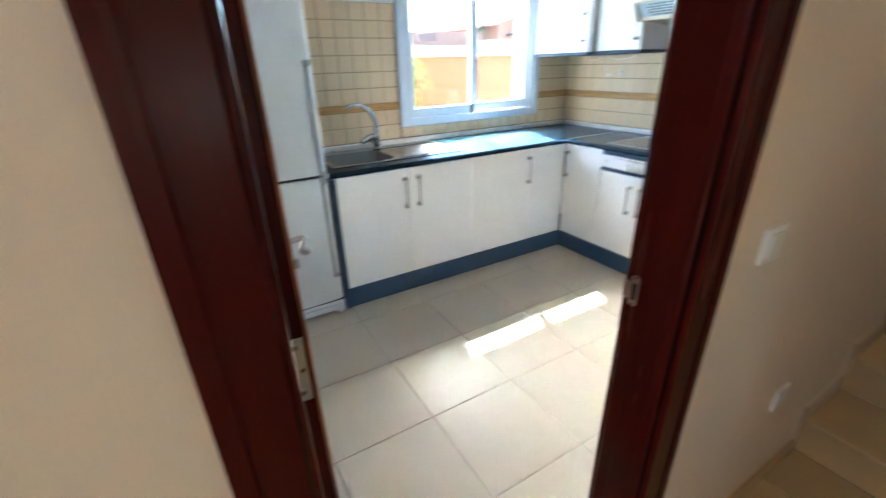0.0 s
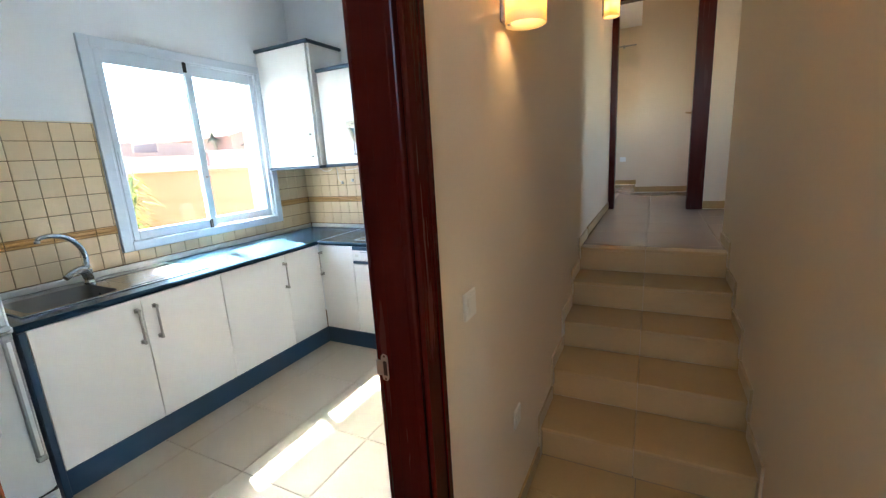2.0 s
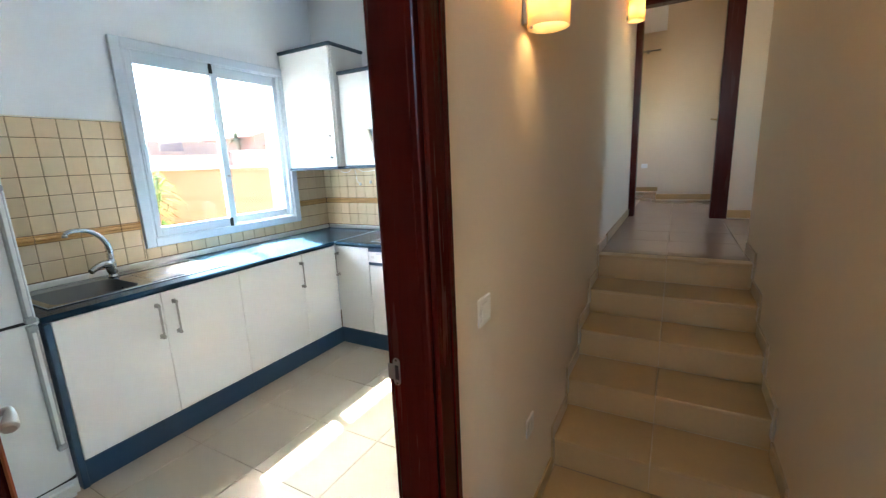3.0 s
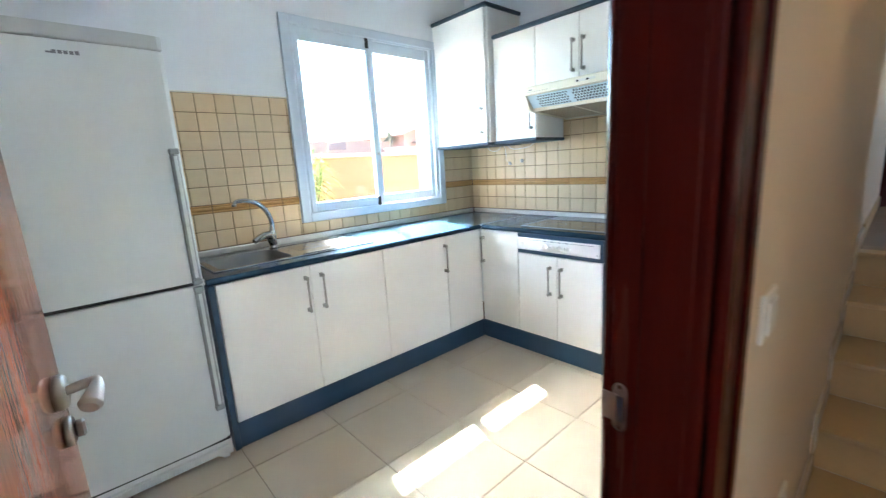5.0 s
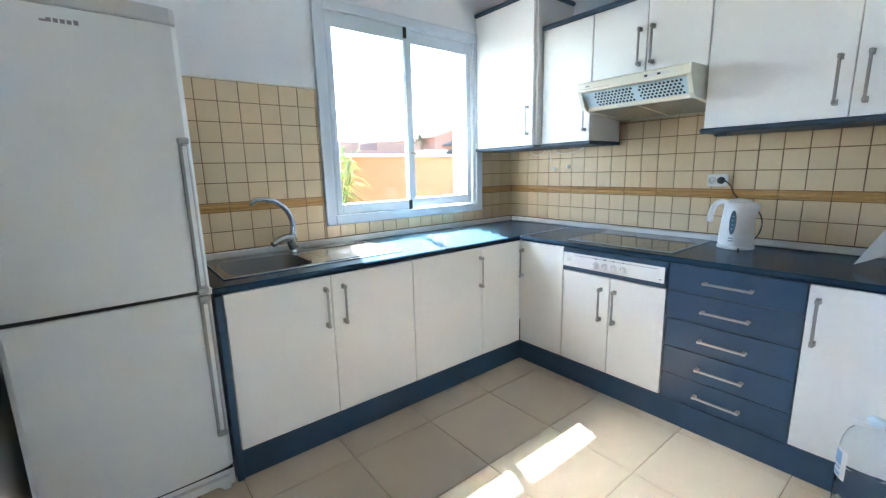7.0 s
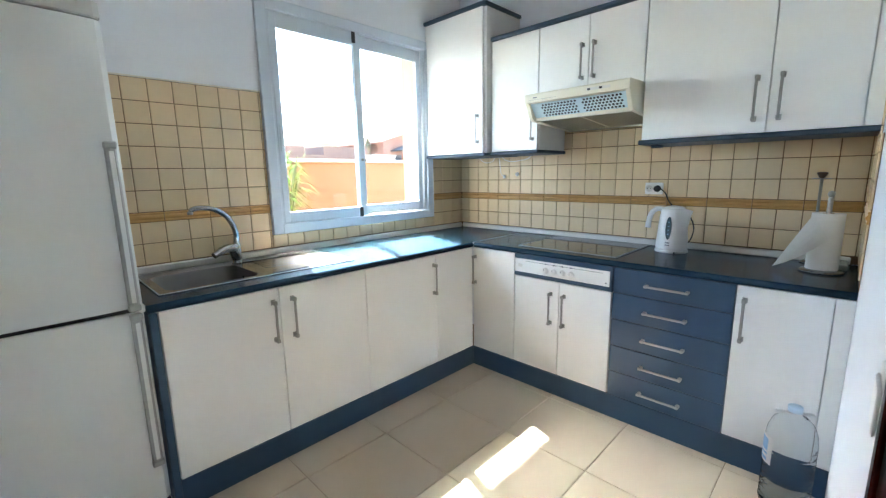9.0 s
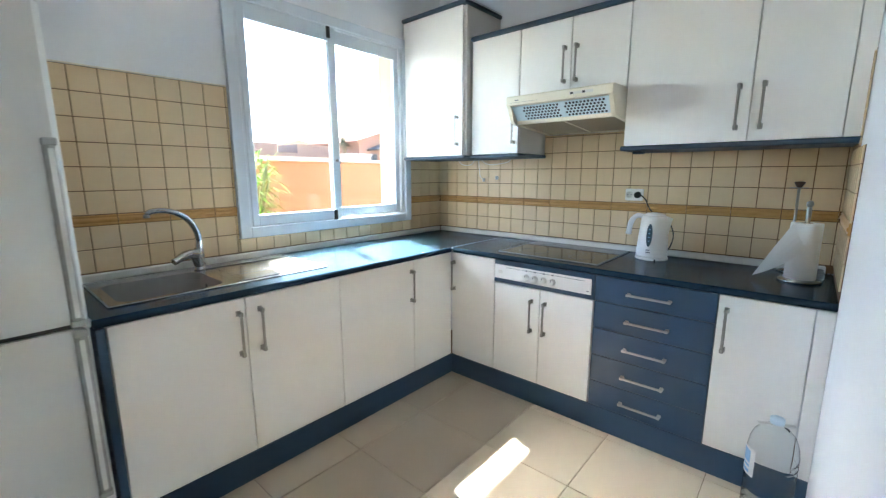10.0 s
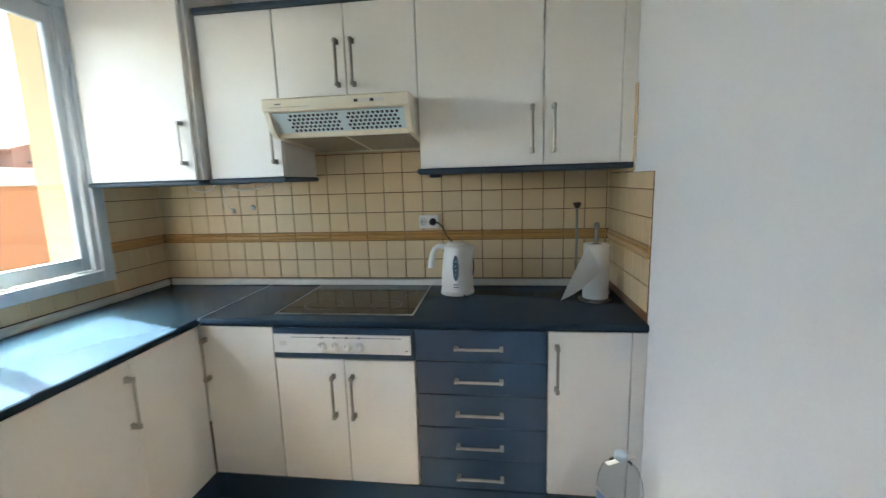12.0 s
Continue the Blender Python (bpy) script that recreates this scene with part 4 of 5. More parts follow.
for a, b in ((hy0, hy0 + 0.022), (hy1 - 0.022, hy1)):
    bm = bmesh.new()
    prism(bm, [(2.948, 1.7769), (2.990, 1.698), (3.015, 1.680), (BK, 1.642), (BK, 1.80), (3.02, 1.7769)], "y", a, b)
    part("side_cheek", bm, M_cream, hood)
# visor slopes down and back under the lip
va, vb = Vector((2.964, 0, 1.772)), Vector((3.032, 0, 1.697))
vd = (vb - va).normalized()
vn = Vector((-vd.z, 0, vd.x))
if vn.x > 0:
    vn = -vn
bm = bmesh.new()
prism(bm, [(va.x, va.z), (vb.x, vb.z), (vb.x - vn.x * 0.004, vb.z - vn.z * 0.004), (va.x - vn.x * 0.004, va.z - vn.z * 0.004)], "y", hy0 + 0.023, hy1 - 0.023)
visor = part("visor", bm, M_visor, hood, "pale blue translucent visor")
vl = (vb - va).length
turn = vn.to_track_quat("Z", "Y").to_matrix().to_4x4()
for c0, c1 in ((1.812, 2.035), (2.068, 2.292)):
    bm = bmesh.new()
    for r in range(5):
        for q in range(11):
            y = c0 + (c1 - c0) * (q + (0.5 if r % 2 else 0.0)) / 11
            p = va + vd * (vl * (0.14 + 0.18 * r)) + vn * 0.0002
            lathe(bm, [(0.0068, 0.0), (0.0068, 0.0006), (0, 0.0006)], 8, (p.x, y, p.z), turn)
    # dark discs on the uncut visor paint the shade of its holes
    part("perforation", bm, M_gap, visor)
for a, b in ((hy0 + 0.03, 2.06), (2.072, hy1 - 0.03)):
    bm = boxes((3.05, 3.44, a, b, 1.6825, 1.6845))
    for v in bm.verts:
        v.co.z -= 0.085 * (v.co.x - 3.05) - 0.006
    gf = part("grease_filter", bm, M_filter, hood, "ridged metal grease filter")
    n = 16
    for i in range(n):
        y = a + (b - a) * (i + 0.5) / n
        bm = bmesh.new()
        prism(bm, [(y - 0.007, 1.682), (y - 0.003, 1.674), (y + 0.003, 1.674), (y + 0.007, 1.682)], "x", 3.05, 3.44)
        for v in bm.verts:
            v.co.z -= 0.085 * (v.co.x - 3.05) - 0.006
        part("ridge", bm, M_filter, gf)
bm = boxes((3.03, 3.05, hy0 + 0.023, hy1 - 0.023, 1.672, 1.686), (3.44, 3.48, hy0 + 0.023, hy1 - 0.023, 1.672, 1.686), (3.05, 3.44, 2.0605, 2.0715, 1.674, 1.686))
for v in bm.verts:
    v.co.z -= 0.085 * (v.co.x - 3.05) - 0.006
part("filter_frame", bm, M_cream, hood)

# ---- outside the window ----
gw = thing("garden_wall", (4, 6.05, -0.25), "orange rendered garden wall with a pale coping", "garden wall")
part("wall", boxes((-6, 14, 6.0, 6.2, -0.25, 1.545)), M_orange, gw)
part("coping", boxes((-6, 14, 5.95, 6.25, 1.546, 1.585), bev=0.01), M_cope, gw)
gw2 = thing("garden_wall", (14.1, 30, -0.25), "orange rendered side wall with a pale coping", "garden wall")
part("wall", boxes((14.01, 14.2, 6.0, 40, -0.25, 1.545)), M_orange, gw2)
part("coping", boxes((13.96, 14.25, 5.95, 40, 1.546, 1.585), bev=0.01), M_cope, gw2)


def house_windows(h, x0, x1, y0, z1):
    for i in range(3):
        wx = x0 + (x1 - x0) * (0.2 + 0.3 * i)
        w = part("window", B(wx - 0.5, wx + 0.5, y0 - 0.03, y0 + 0.01, z1 - 2.3, z1 - 1.1), M_gap, h)
        part("sill", B(wx - 0.6, wx + 0.6, y0 - 0.12, y0 - 0.031, z1 - 2.4, z1 - 2.301), M_cope, w)


def flat_house(x0, x1, y0, y1, z1, label):
    h = thing("house", ((x0 + x1) / 2, y0, -0.3), label, "house", "houses beyond the wall")
    part("wall", boxes((x0, x1, y0, y1, -0.3, z1 - 0.27)), M_creamw, h)
    part("roof", B(x0 - 0.1, x1 + 0.1, y0 - 0.1, y1 + 0.1, z1 - 0.269, z1), M_facade, h, "brown flat roof band")
    for a, b in ((x0, x0 + 1.72), (x0 + 3.36, x1)):
        part("parapet_block", B(a, b, y0, y0 + 3, z1 + 0.001, z1 + 0.68), M_facade, h)
    house_windows(h, x0, x1, y0, z1 - 0.3)
    return h


def gable_house(x0, x1, y0, y1, z1, rise, wall, roof, label):
    """Gable end to the front, with two thin pitched roof slabs that overhang it."""
    h = thing("house", ((x0 + x1) / 2, y0, -0.3), label, "house", "houses beyond the wall")
    xm = (x0 + x1) / 2
    bm = bmesh.new()
    prism(bm, [(x0, -0.3), (x1, -0.3), (x1, z1), (xm, z1 + rise), (x0, z1)], "y", y0, y1)
    part("wall", bm, wall, h)
    k = rise / (xm - x0)
    for s in (-1, 1):
        e = xm + s * (xm - x0 + 0.55)
        bm = bmesh.new()
        prism(bm, [(xm, z1 + rise + 0.02), (e, z1 - 0.55 * k + 0.02), (e, z1 - 0.55 * k + 0.16), (xm, z1 + rise + 0.16)], "y", y0 - 0.45, y1 + 0.4)
        part("roof_slope", bm, roof, h)
    house_windows(h, x0, x1, y0, z1)
    return h


flat_house(15.3, 22.2, 32, 40, 3.04, "brown terracotta flat-roofed house with a stepped parapet")
# pale coping colour on the roof stands in for strong sun on it
gable_house(24.0, 28.5, 45, 52, 4.55, 0.5, M_creamw, M_cope, "pale house with a low pitched roof far off")
salmon = gable_house(24.75, 32.5, 32, 39, 4.32, 1.15, M_facade2, M_roof, "salmon house with a low clay tiled roof and a dark porch")
porch = part("porch_roof", prism(bmesh.new(), [(25.5, 3.56), (27.6, 4.30), (29.7, 3.56), (29.55, 3.48), (27.6, 3.80), (25.65, 3.48)], "y", 30.4, 31.99), M_slate, salmon, "dark slate porch roof")
for x in (26.45, 28.75):
    part("porch_post", B(x - 0.11, x + 0.11, 30.5, 30.7, -0.3, 3.62), M_slate, salmon)
shed = thing("house", (23.5, 30.5, -0.3), "low cream rendered garage with a flat coping", "house", "houses beyond the wall")
part("wall", boxes((22.45, 24.6, 30.2, 31.9, -0.3, 2.95)), M_creamw, shed)
part("roof", B(22.35, 24.7, 30.1, 31.95, 2.951, 3.06, 0.01), M_cope, shed)


def plant(x, y, z, h, label):
    p = thing("garden_plant", (x, y, z), label, "plant")
    bm = bmesh.new()
    for i in range(9):
        a = random.uniform(0, 6.28)
        tube(bm, [(x, y, z), (x + 0.1 * math.cos(a), y + 0.1 * math.sin(a), z + h * 0.45), (x + 0.28 * math.cos(a), y + 0.28 * math.sin(a), z + h * random.uniform(0.7, 0.95))], 0.010, 5, 3)
    part("stem", bm, M_stem, p)
    bm = bmesh.new()
    for i in range(760):
        a, e = random.uniform(0, 6.28), random.uniform(-0.3, 1.2)
        r0 = random.uniform(0.02, 0.28)
        c = Vector((x + r0 * math.cos(a), y + r0 * math.sin(a), z + h * random.uniform(0.3, 0.9)))
        d = Vector((math.cos(a) * math.cos(e), math.sin(a) * math.cos(e), math.sin(e)))
        L = random.uniform(0.14, 0.34)
        s = d.cross(Vector((0, 0, 1))).normalized() * 0.013
        mid = c + d * L * 0.5 + Vector((0, 0, 0.02))
        tip = c + d * L - Vector((0, 0, L * 0.3))
        v = [bm.verts.new(q) for q in (c, mid - s, tip, mid + s)]
        bm.faces.new(v)
    part("foliage", bm, M_leaf, p)
    return p


plant(2.71, 5.5, -0.25, 1.95, "green leafy bush in front of the orange wall")
for x, y, h in ((24.15, 33.5, 4.2), (26.6, 42.0, 4.5)):
    p = thing("palm_tree", (x, y, -0.3), "distant palm tree with arching fronds", "tree")
    part("trunk", tube(bmesh.new(), [(x, y, -0.3), (x + 0.15, y, h * 0.5), (x, y, h)], lambda u: 0.28 - 0.1 * u, 8), M_bark, p)
    bm = bmesh.new()
    for i in range(150):
        a, e, ln = random.uniform(0, 6.28), random.uniform(-0.5, 1.35), random.uniform(0.75, 1.25)
        d = Vector((math.cos(a) * math.cos(e), math.sin(a) * math.cos(e), math.sin(e)))
        s = Vector((-math.sin(a), math.cos(a), 0)) * 0.035
        rows = []
        for k in range(5):
            t = k / 4
            c = Vector((x, y, h)) + d * ln * t - Vector((0, 0, 0.38 * ln * t * t))
            rows.append((bm.verts.new(c - s * (1.05 - t)), bm.verts.new(c + s * (1.05 - t))))
        for p0, p1 in zip(rows, rows[1:]):
            bm.faces.new((p0[0], p1[0], p1[1], p0[1]))
    part("crown", bm, M_palm, p)

# ---- kettle, socket and cord ----
KZ = 1.105
kx, ky = 3.335, 1.615
kettle = thing("kettle", (kx, ky, 0.9005), "white plastic electric kettle with a dark water gauge on the worktop", "kettle")
part("power_base", lathe(bmesh.new(), [(0.078, 0.9006), (0.080, 0.904), (0.078, 0.913), (0.070, 0.916), (0, 0.916)], 36, (kx, ky, 0)), M_plastic, kettle)
bm = bmesh.new()
lathe(bm, [(0.074, 0.917), (0.076, 0.921), (0.0745, 0.96), (0.069, 1.03), (0.0625, 1.095), (0.060, 1.115), (0.052, 1.127), (0.030, 1.134), (0, 1.136)], 40, (kx, ky, 0))
for v in bm.verts:
    dy = v.co.y - ky
    if v.co.z > 1.06 and dy < -0.045:
        f = (v.co.z - 1.06) / 0.06 * min(1.0, (-dy - 0.045) / 0.015)
        if v.co.z < 1.118:
            v.co.y -= 0.032 * f
part("body", bm, M_plastic, kettle)
part("lid", lathe(bmesh.new(), [(0.050, 1.1275), (0.050, 1.131), (0.034, 1.138), (0.012, 1.1415), (0, 1.142)], 32, (kx, ky, 0)), M_plastic, kettle)
part("lid_ring", lathe(bmesh.new(), [(0.0535, 1.124), (0.0545, 1.1265), (0.0505, 1.1285), (0.0503, 1.1265)], 32, (kx, ky, 0)), M_upstand, kettle)
part("handle", tube(bmesh.new(), [(kx, ky + 0.050, 1.118), (kx, ky + 0.082, 1.122), (kx - 0.002, ky + 0.108, 1.100), (kx - 0.003, ky + 0.120, 1.060), (kx - 0.003, ky + 0.124, 1.020)], lambda u: 0.0125 + 0.002 * u, 12), M_plastic, kettle, "open white plastic handle")
bm = bmesh.new()
gp = []
for i in range(20):
    a = 2 * math.pi * i / 20
    gp.append((ky + 0.014 * math.cos(a) - 0.0, 1.03 + 0.058 * math.sin(a)))
prism(bm, gp, "x", kx - 0.0775, kx - 0.060)
for v in bm.verts:
    if v.co.x < kx - 0.07:
        v.co.x = kx - (0.0775 - 0.085 * (v.co.z - 0.95) / 1.0) - 0.0005
gauge = part("water_gauge", bm, M_gauge, kettle, "dark oval water level gauge")
for k in range(4):
    z = 1.0 + k * 0.02
    xs = kx - (0.0775 - 0.085 * (z - 0.95)) - 0.0015
    part("level_dot", B(xs, xs + 0.002, ky - 0.003, ky + 0.003, z - 0.002, z + 0.002), M_label, gauge)
for z, w in ((0.955, 0.010), (0.943, 0.011)):
    part("printed_mark", B(kx - 0.0768, kx - 0.0745, ky - w, ky + w, z - 0.0028, z + 0.0028), M_print, kettle)
part("base_switch", B(kx - 0.0825, kx - 0.076, ky - 0.040, ky - 0.034, 0.901, 0.911), M_black, kettle)

for o in kettle.children:
    o.scale = (1.09, 1.09, KZ)
sx, sy, sz = GX0, 1.778, 1.257
sock = thing("wall_socket", (sx, sy, sz), "white double wall socket with a black plug on the tiles", "socket")
part("plate", B(sx - 0.020, sx - 0.0, sy - 0.052, sy + 0.052, sz - 0.036, sz + 0.036, 0.006, 2), M_plastic, sock)
RYm = Matrix.Rotation(radians(-90), 4, "Y")
well = part("socket_well", lathe(bmesh.new(), [(0.021, 0), (0.021, 0.002), (0.0185, 0.002), (0.0185, 0.0005), (0, 0.0005)], 24, (sx - 0.020, sy + 0.026, sz), RYm), M_upstand, sock)
for dy in (0.009, -0.009):
    part("contact", lathe(bmesh.new(), [(0.0028, 0), (0.0028, 0.001), (0, 0.001)], 10, (sx - 0.0205, sy + 0.026 + dy, sz), RYm), M_black, well)
pl = thing("power_plug", (sx - 0.03, sy - 0.024, sz), "black moulded plug with a kettle cord", "plug")
part("plug_body", lathe(bmesh.new(), [(0.019, 0.0), (0.020, 0.006), (0.018, 0.022), (0.010, 0.032), (0, 0.033)], 22, (sx - 0.0205, sy - 0.024, sz), RYm), M_black, pl)
part("cord", tube(bmesh.new(), [(sx - 0.042, sy - 0.026, sz), (sx - 0.048, sy - 0.05, sz - 0.002), (sx - 0.046, sy - 0.078, sz - 0.028), (sx - 0.043, sy - 0.10, sz - 0.075), (sx - 0.034, sy - 0.15, sz - 0.13), (sx - 0.030, sy - 0.212, sz - 0.16), (sx - 0.032, sy - 0.240, sz - 0.22), (sx - 0.05, sy - 0.236, sz - 0.285), (sx - 0.095, sy - 0.212, sz - 0.338)], 0.0035, 8), M_black, pl)

# ---- kitchen roll on its stand ----
rx, ry = 3.215, 0.956
stand = thing("roll_holder", (rx, ry, 0.9005), "steel kitchen roll holder with a round base", "roll holder")
part("base", lathe(bmesh.new(), [(0.078, 0.9006), (0.080, 0.904), (0.076, 0.911), (0.02, 0.914), (0, 0.914)], 36, (rx, ry, 0)), M_steel, stand)
part("post", lathe(bmesh.new(), [(0.0095, 0.9145), (0.0095, 1.232), (0.0075, 1.237)], 16, (rx, ry, 0)), M_nickel, stand)
part("finial", lathe(bmesh.new(), [(0.0075, 1.2375), (0.012, 1.243), (0.0135, 1.253), (0.010, 1.263), (0, 1.267)], 18, (rx, ry, 0)), M_nickel, stand)
roll = thing("kitchen_roll", (rx, ry, 0.915), "white kitchen paper roll with a loose folded sheet", "kitchen roll")
part("paper_roll", lathe(bmesh.new(), [(0.021, 0.915), (0.0565, 0.9152), (0.0575, 0.917), (0.0575, 1.165), (0.0565, 1.167), (0.021, 1.167), (0.021, 0.915)], 44, (rx, ry, 0)), M_paper, roll)
part("cardboard_core", lathe(bmesh.new(), [(0.0205, 0.916), (0.0205, 1.1675), (0.0185, 1.1675), (0.0185, 0.916), (0.0205, 0.916)], 28, (rx, ry, 0)), M_stair, roll)
# loose sheet: a pointed flap falling from the roll, slightly curled
bm = bmesh.new()
A0, A1 = Vector((rx - 0.0590, ry - 0.010, 1.05)), Vector((rx - 0.040, ry + 0.046, 1.166))
TIP = Vector((rx - 0.075, ry + 0.168, 0.916))
n = 10
rowsv = []
for i in range(n + 1):
    u = i / n
    e = A0.lerp(TIP, u) + Vector((-0.012 * math.sin(math.pi * u), 0, -0.012 * math.sin(math.pi * u)))
    t = A1.lerp(TIP, u) + Vector((0.0, 0.0, 0.004 * math.sin(math.pi * u)))
    rowsv.append([bm.verts.new(e.lerp(t, k / 5) + Vector((-0.010 * math.sin(math.pi * k / 5) * (1 - u), 0, 0))) for k in range(6)])
for a, b in zip(rowsv, rowsv[1:]):
    for k in range(5):
        f = bm.faces.new((a[k], a[k + 1], b[k + 1], b[k]))
        f.smooth = False
bmesh.ops.solidify(bm, geom=bm.faces[:], thickness=0.0012)
part("loose_sheet", bm, M_sheet, roll)

tx2, ty2 = 3.435, 1.005
ts = thing("pole_stand", (tx2, ty2, 0.9005), "thin steel pole stand with a dark flared cap on the worktop", "stand")
part("base", lathe(bmesh.new(), [(0.045, 0.9006), (0.046, 0.904), (0.030, 0.912), (0.008, 0.916), (0, 0.916)], 28, (tx2, ty2, 0)), M_steel, ts)
part("pole", lathe(bmesh.new(), [(0.006, 0.916), (0.006, 1.315)], 12, (tx2, ty2, 0)), M_nickel, ts)
part("crossbar", tube(bmesh.new(), [(tx2, ty2 - 0.036, 1.316), (tx2, ty2 + 0.036, 1.316)], 0.0025, 6, 0), M_nickel, ts)
part("cap", lathe(bmesh.new(), [(0.007, 1.317), (0.012, 1.321), (0.020, 1.337), (0.022, 1.342), (0.016, 1.346), (0, 1.347)], 20, (tx2, ty2, 0)), M_bronze, ts, "dark bronze flared cap")

solid("plastic_tray", B(3.29, 3.44, 0.868, 0.905, 0.9006, 0.93, 0.008, 2), M_pet2, "small clear plastic tray beside the kitchen roll", "tray", (3.36, 0.886, 0.9))

# ---- water bottle on the floor ----
wx, wy = 2.735, 0.955
bot = thing("water_bottle", (wx, wy, 0), "large clear plastic water bottle, part full, on the floor", "bottle")
prof = [(0.070, 0.001), (0.076, 0.006)]
z = 0.015
while z < 0.205:
    prof += [(0.0785, z), (0.0785, z + 0.008), (0.0735, z + 0.013), (0.0735, z + 0.017)]
    z += 0.022
prof += [(0.0785, 0.212), (0.0785, 0.225), (0.074, 0.255), (0.062, 0.282), (0.040, 0.302), (0.022, 0.312), (0.019, 0.318), (0.019, 0.330)]
inner = [(r - 0.0012, h + 0.0008) for r, h in prof]
bm = bmesh.new()
lathe(bm, [(0.0001, 0.001)] + prof + inner[::-1] + [(0.0001, 0.0022)], 40, (wx, wy, 0))
bottle = part("shell", bm, M_pet, bot)
bottle.visible_shadow = False
wb = part("water", lathe(bmesh.new(), [(0.0001, 0.003)] + [(r - 0.002, h) for r, h in prof[1:] if 0.003 < h < 0.125] + [(0.073, 0.127), (0.0001, 0.127)], 40, (wx, wy, 0)), M_water, bot)
wb.visible_shadow = False
part("cap", lathe(bmesh.new(), [(0.0225, 0.317), (0.0225, 0.332), (0.0215, 0.3335), (0, 0.3335)], 24, (wx, wy, 0)), M_capblue, bot, "pale blue screw cap")
bm = B(-0.062, 0.062, -0.011, 0.011, 0.309, 0.3135, 0.002)
bmesh.ops.transform(bm, matrix=Matrix.Translation((wx, wy, 0)) @ Matrix.Rotation(radians(116), 4, "Z"), verts=bm.verts)
part("carry_handle", bm, M_plastic, bot, "flat white plastic carry handle")
bm = bmesh.new()
ring0 = []
for i in range(9):
    a = radians(92 + i * 6.5)
    ring0.append([bm.verts.new((wx + 0.0798 * math.cos(a), wy + 0.0798 * math.sin(a), h)) for h in (0.145, 0.232)])
for a, b in zip(ring0, ring0[1:]):
    bm.faces.new((a[0], b[0], b[1], a[1]))
bmesh.ops.solidify(bm, geom=bm.faces[:], thickness=0.0006)
lab = part("label", bm, M_plastic, bot, "blue and white paper label")
for k, (z, zh) in enumerate(((0.184, 0.040), (0.171, 0.007), (0.152, 0.010))):
    bm = bmesh.new()
    ringl = []
    for i in range(5):
        a = radians(98 + i * 8)
        ringl.append([bm.verts.new((wx + 0.0806 * math.cos(a), wy + 0.0806 * math.sin(a), h)) for h in (z, z + zh)])
    for a, b in zip(ringl, ringl[1:]):
        bm.faces.new((a[0], b[0], b[1], a[1]))
    part("printed_bar", bm, M_label, lab)
for o in bot.children:
    o.scale = (1.06, 1.06, 1.33)
# plinth foot in the corner
part("foot", lathe(bmesh.new(), [(0.018, 0.0), (0.018, 0.008), (0.012, 0.012), (0.012, 0.13)], 14, (2.905, 0.862, 0)), M_black, last_unit, "black plastic cabinet foot")

# ---- loose cables under the wall cabinets ----
for pts in ([(3.462, 3.16, 1.492), (3.466, 3.13, 1.462), (3.466, 3.08, 1.452), (3.466, 3.03, 1.462), (3.462, 3.0, 1.492)], [(3.462, 2.93, 1.492), (3.466, 2.90, 1.468), (3.468, 2.85, 1.455), (3.466, 2.78, 1.458), (3.466, 2.70, 1.470), (3.462, 2.66, 1.490)]):
    solid("cable", tube(bmesh.new(), pts, 0.003, 8), M_plastic, "loose white cable under the wall cabinets", "cable", pts[0])
cs = thing("cord_switch", (3.46, 2.95, 1.49), "white cord hanging under the wall cabinet with a small switch", "cord switch")
part("cord", tube(bmesh.new(), [(3.464, 2.962, 1.490), (3.468, 2.955, 1.43), (3.466, 2.945, 1.372), (3.468, 2.925, 1.345)], 0.0025, 8), M_plastic, cs)
part("switch_body", lathe(bmesh.new(), [(0.006, 1.325), (0.011, 1.329), (0.011, 1.345), (0.005, 1.352), (0, 1.353)], 14, (3.474, 2.915, 0)), M_plastic, cs)
solid("wall_hook", lathe(bmesh.new(), [(0.016, 0), (0.015, 0.006), (0.006, 0.012), (0, 0.013)], 16, (GX0 - 0.003, 2.80, 1.355), RYm), M_upstand, "small clear stick-on wall hook on the tiles", "hook", (GX0, 2.80, 1.355))

# ---- upper room ----
pole = thing("curtain_pole", (8.7, 0.75, 3.2), "thin metal curtain pole on the far wall", "curtain pole")
part("pole", tube(bmesh.new(), [(8.69, 0.62, 3.20), (8.69, 1.6, 3.20)], 0.012, 10, 0), M_nickel, pole)
part("bracket", B(8.68, 8.749, 0.80, 0.83, 3.17, 3.22, 0.003), M_nickel, pole)
switch2 = thing("wall_socket", (8.745, 0.78, 1.28), "white wall socket on the far wall", "socket")
part("plate", B(8.738, 8.7495, 0.73, 0.83, 1.25, 1.33, 0.003), M_plastic, switch2)


# ---- wall tiles ----
PT, J = 0.107, 0.0040


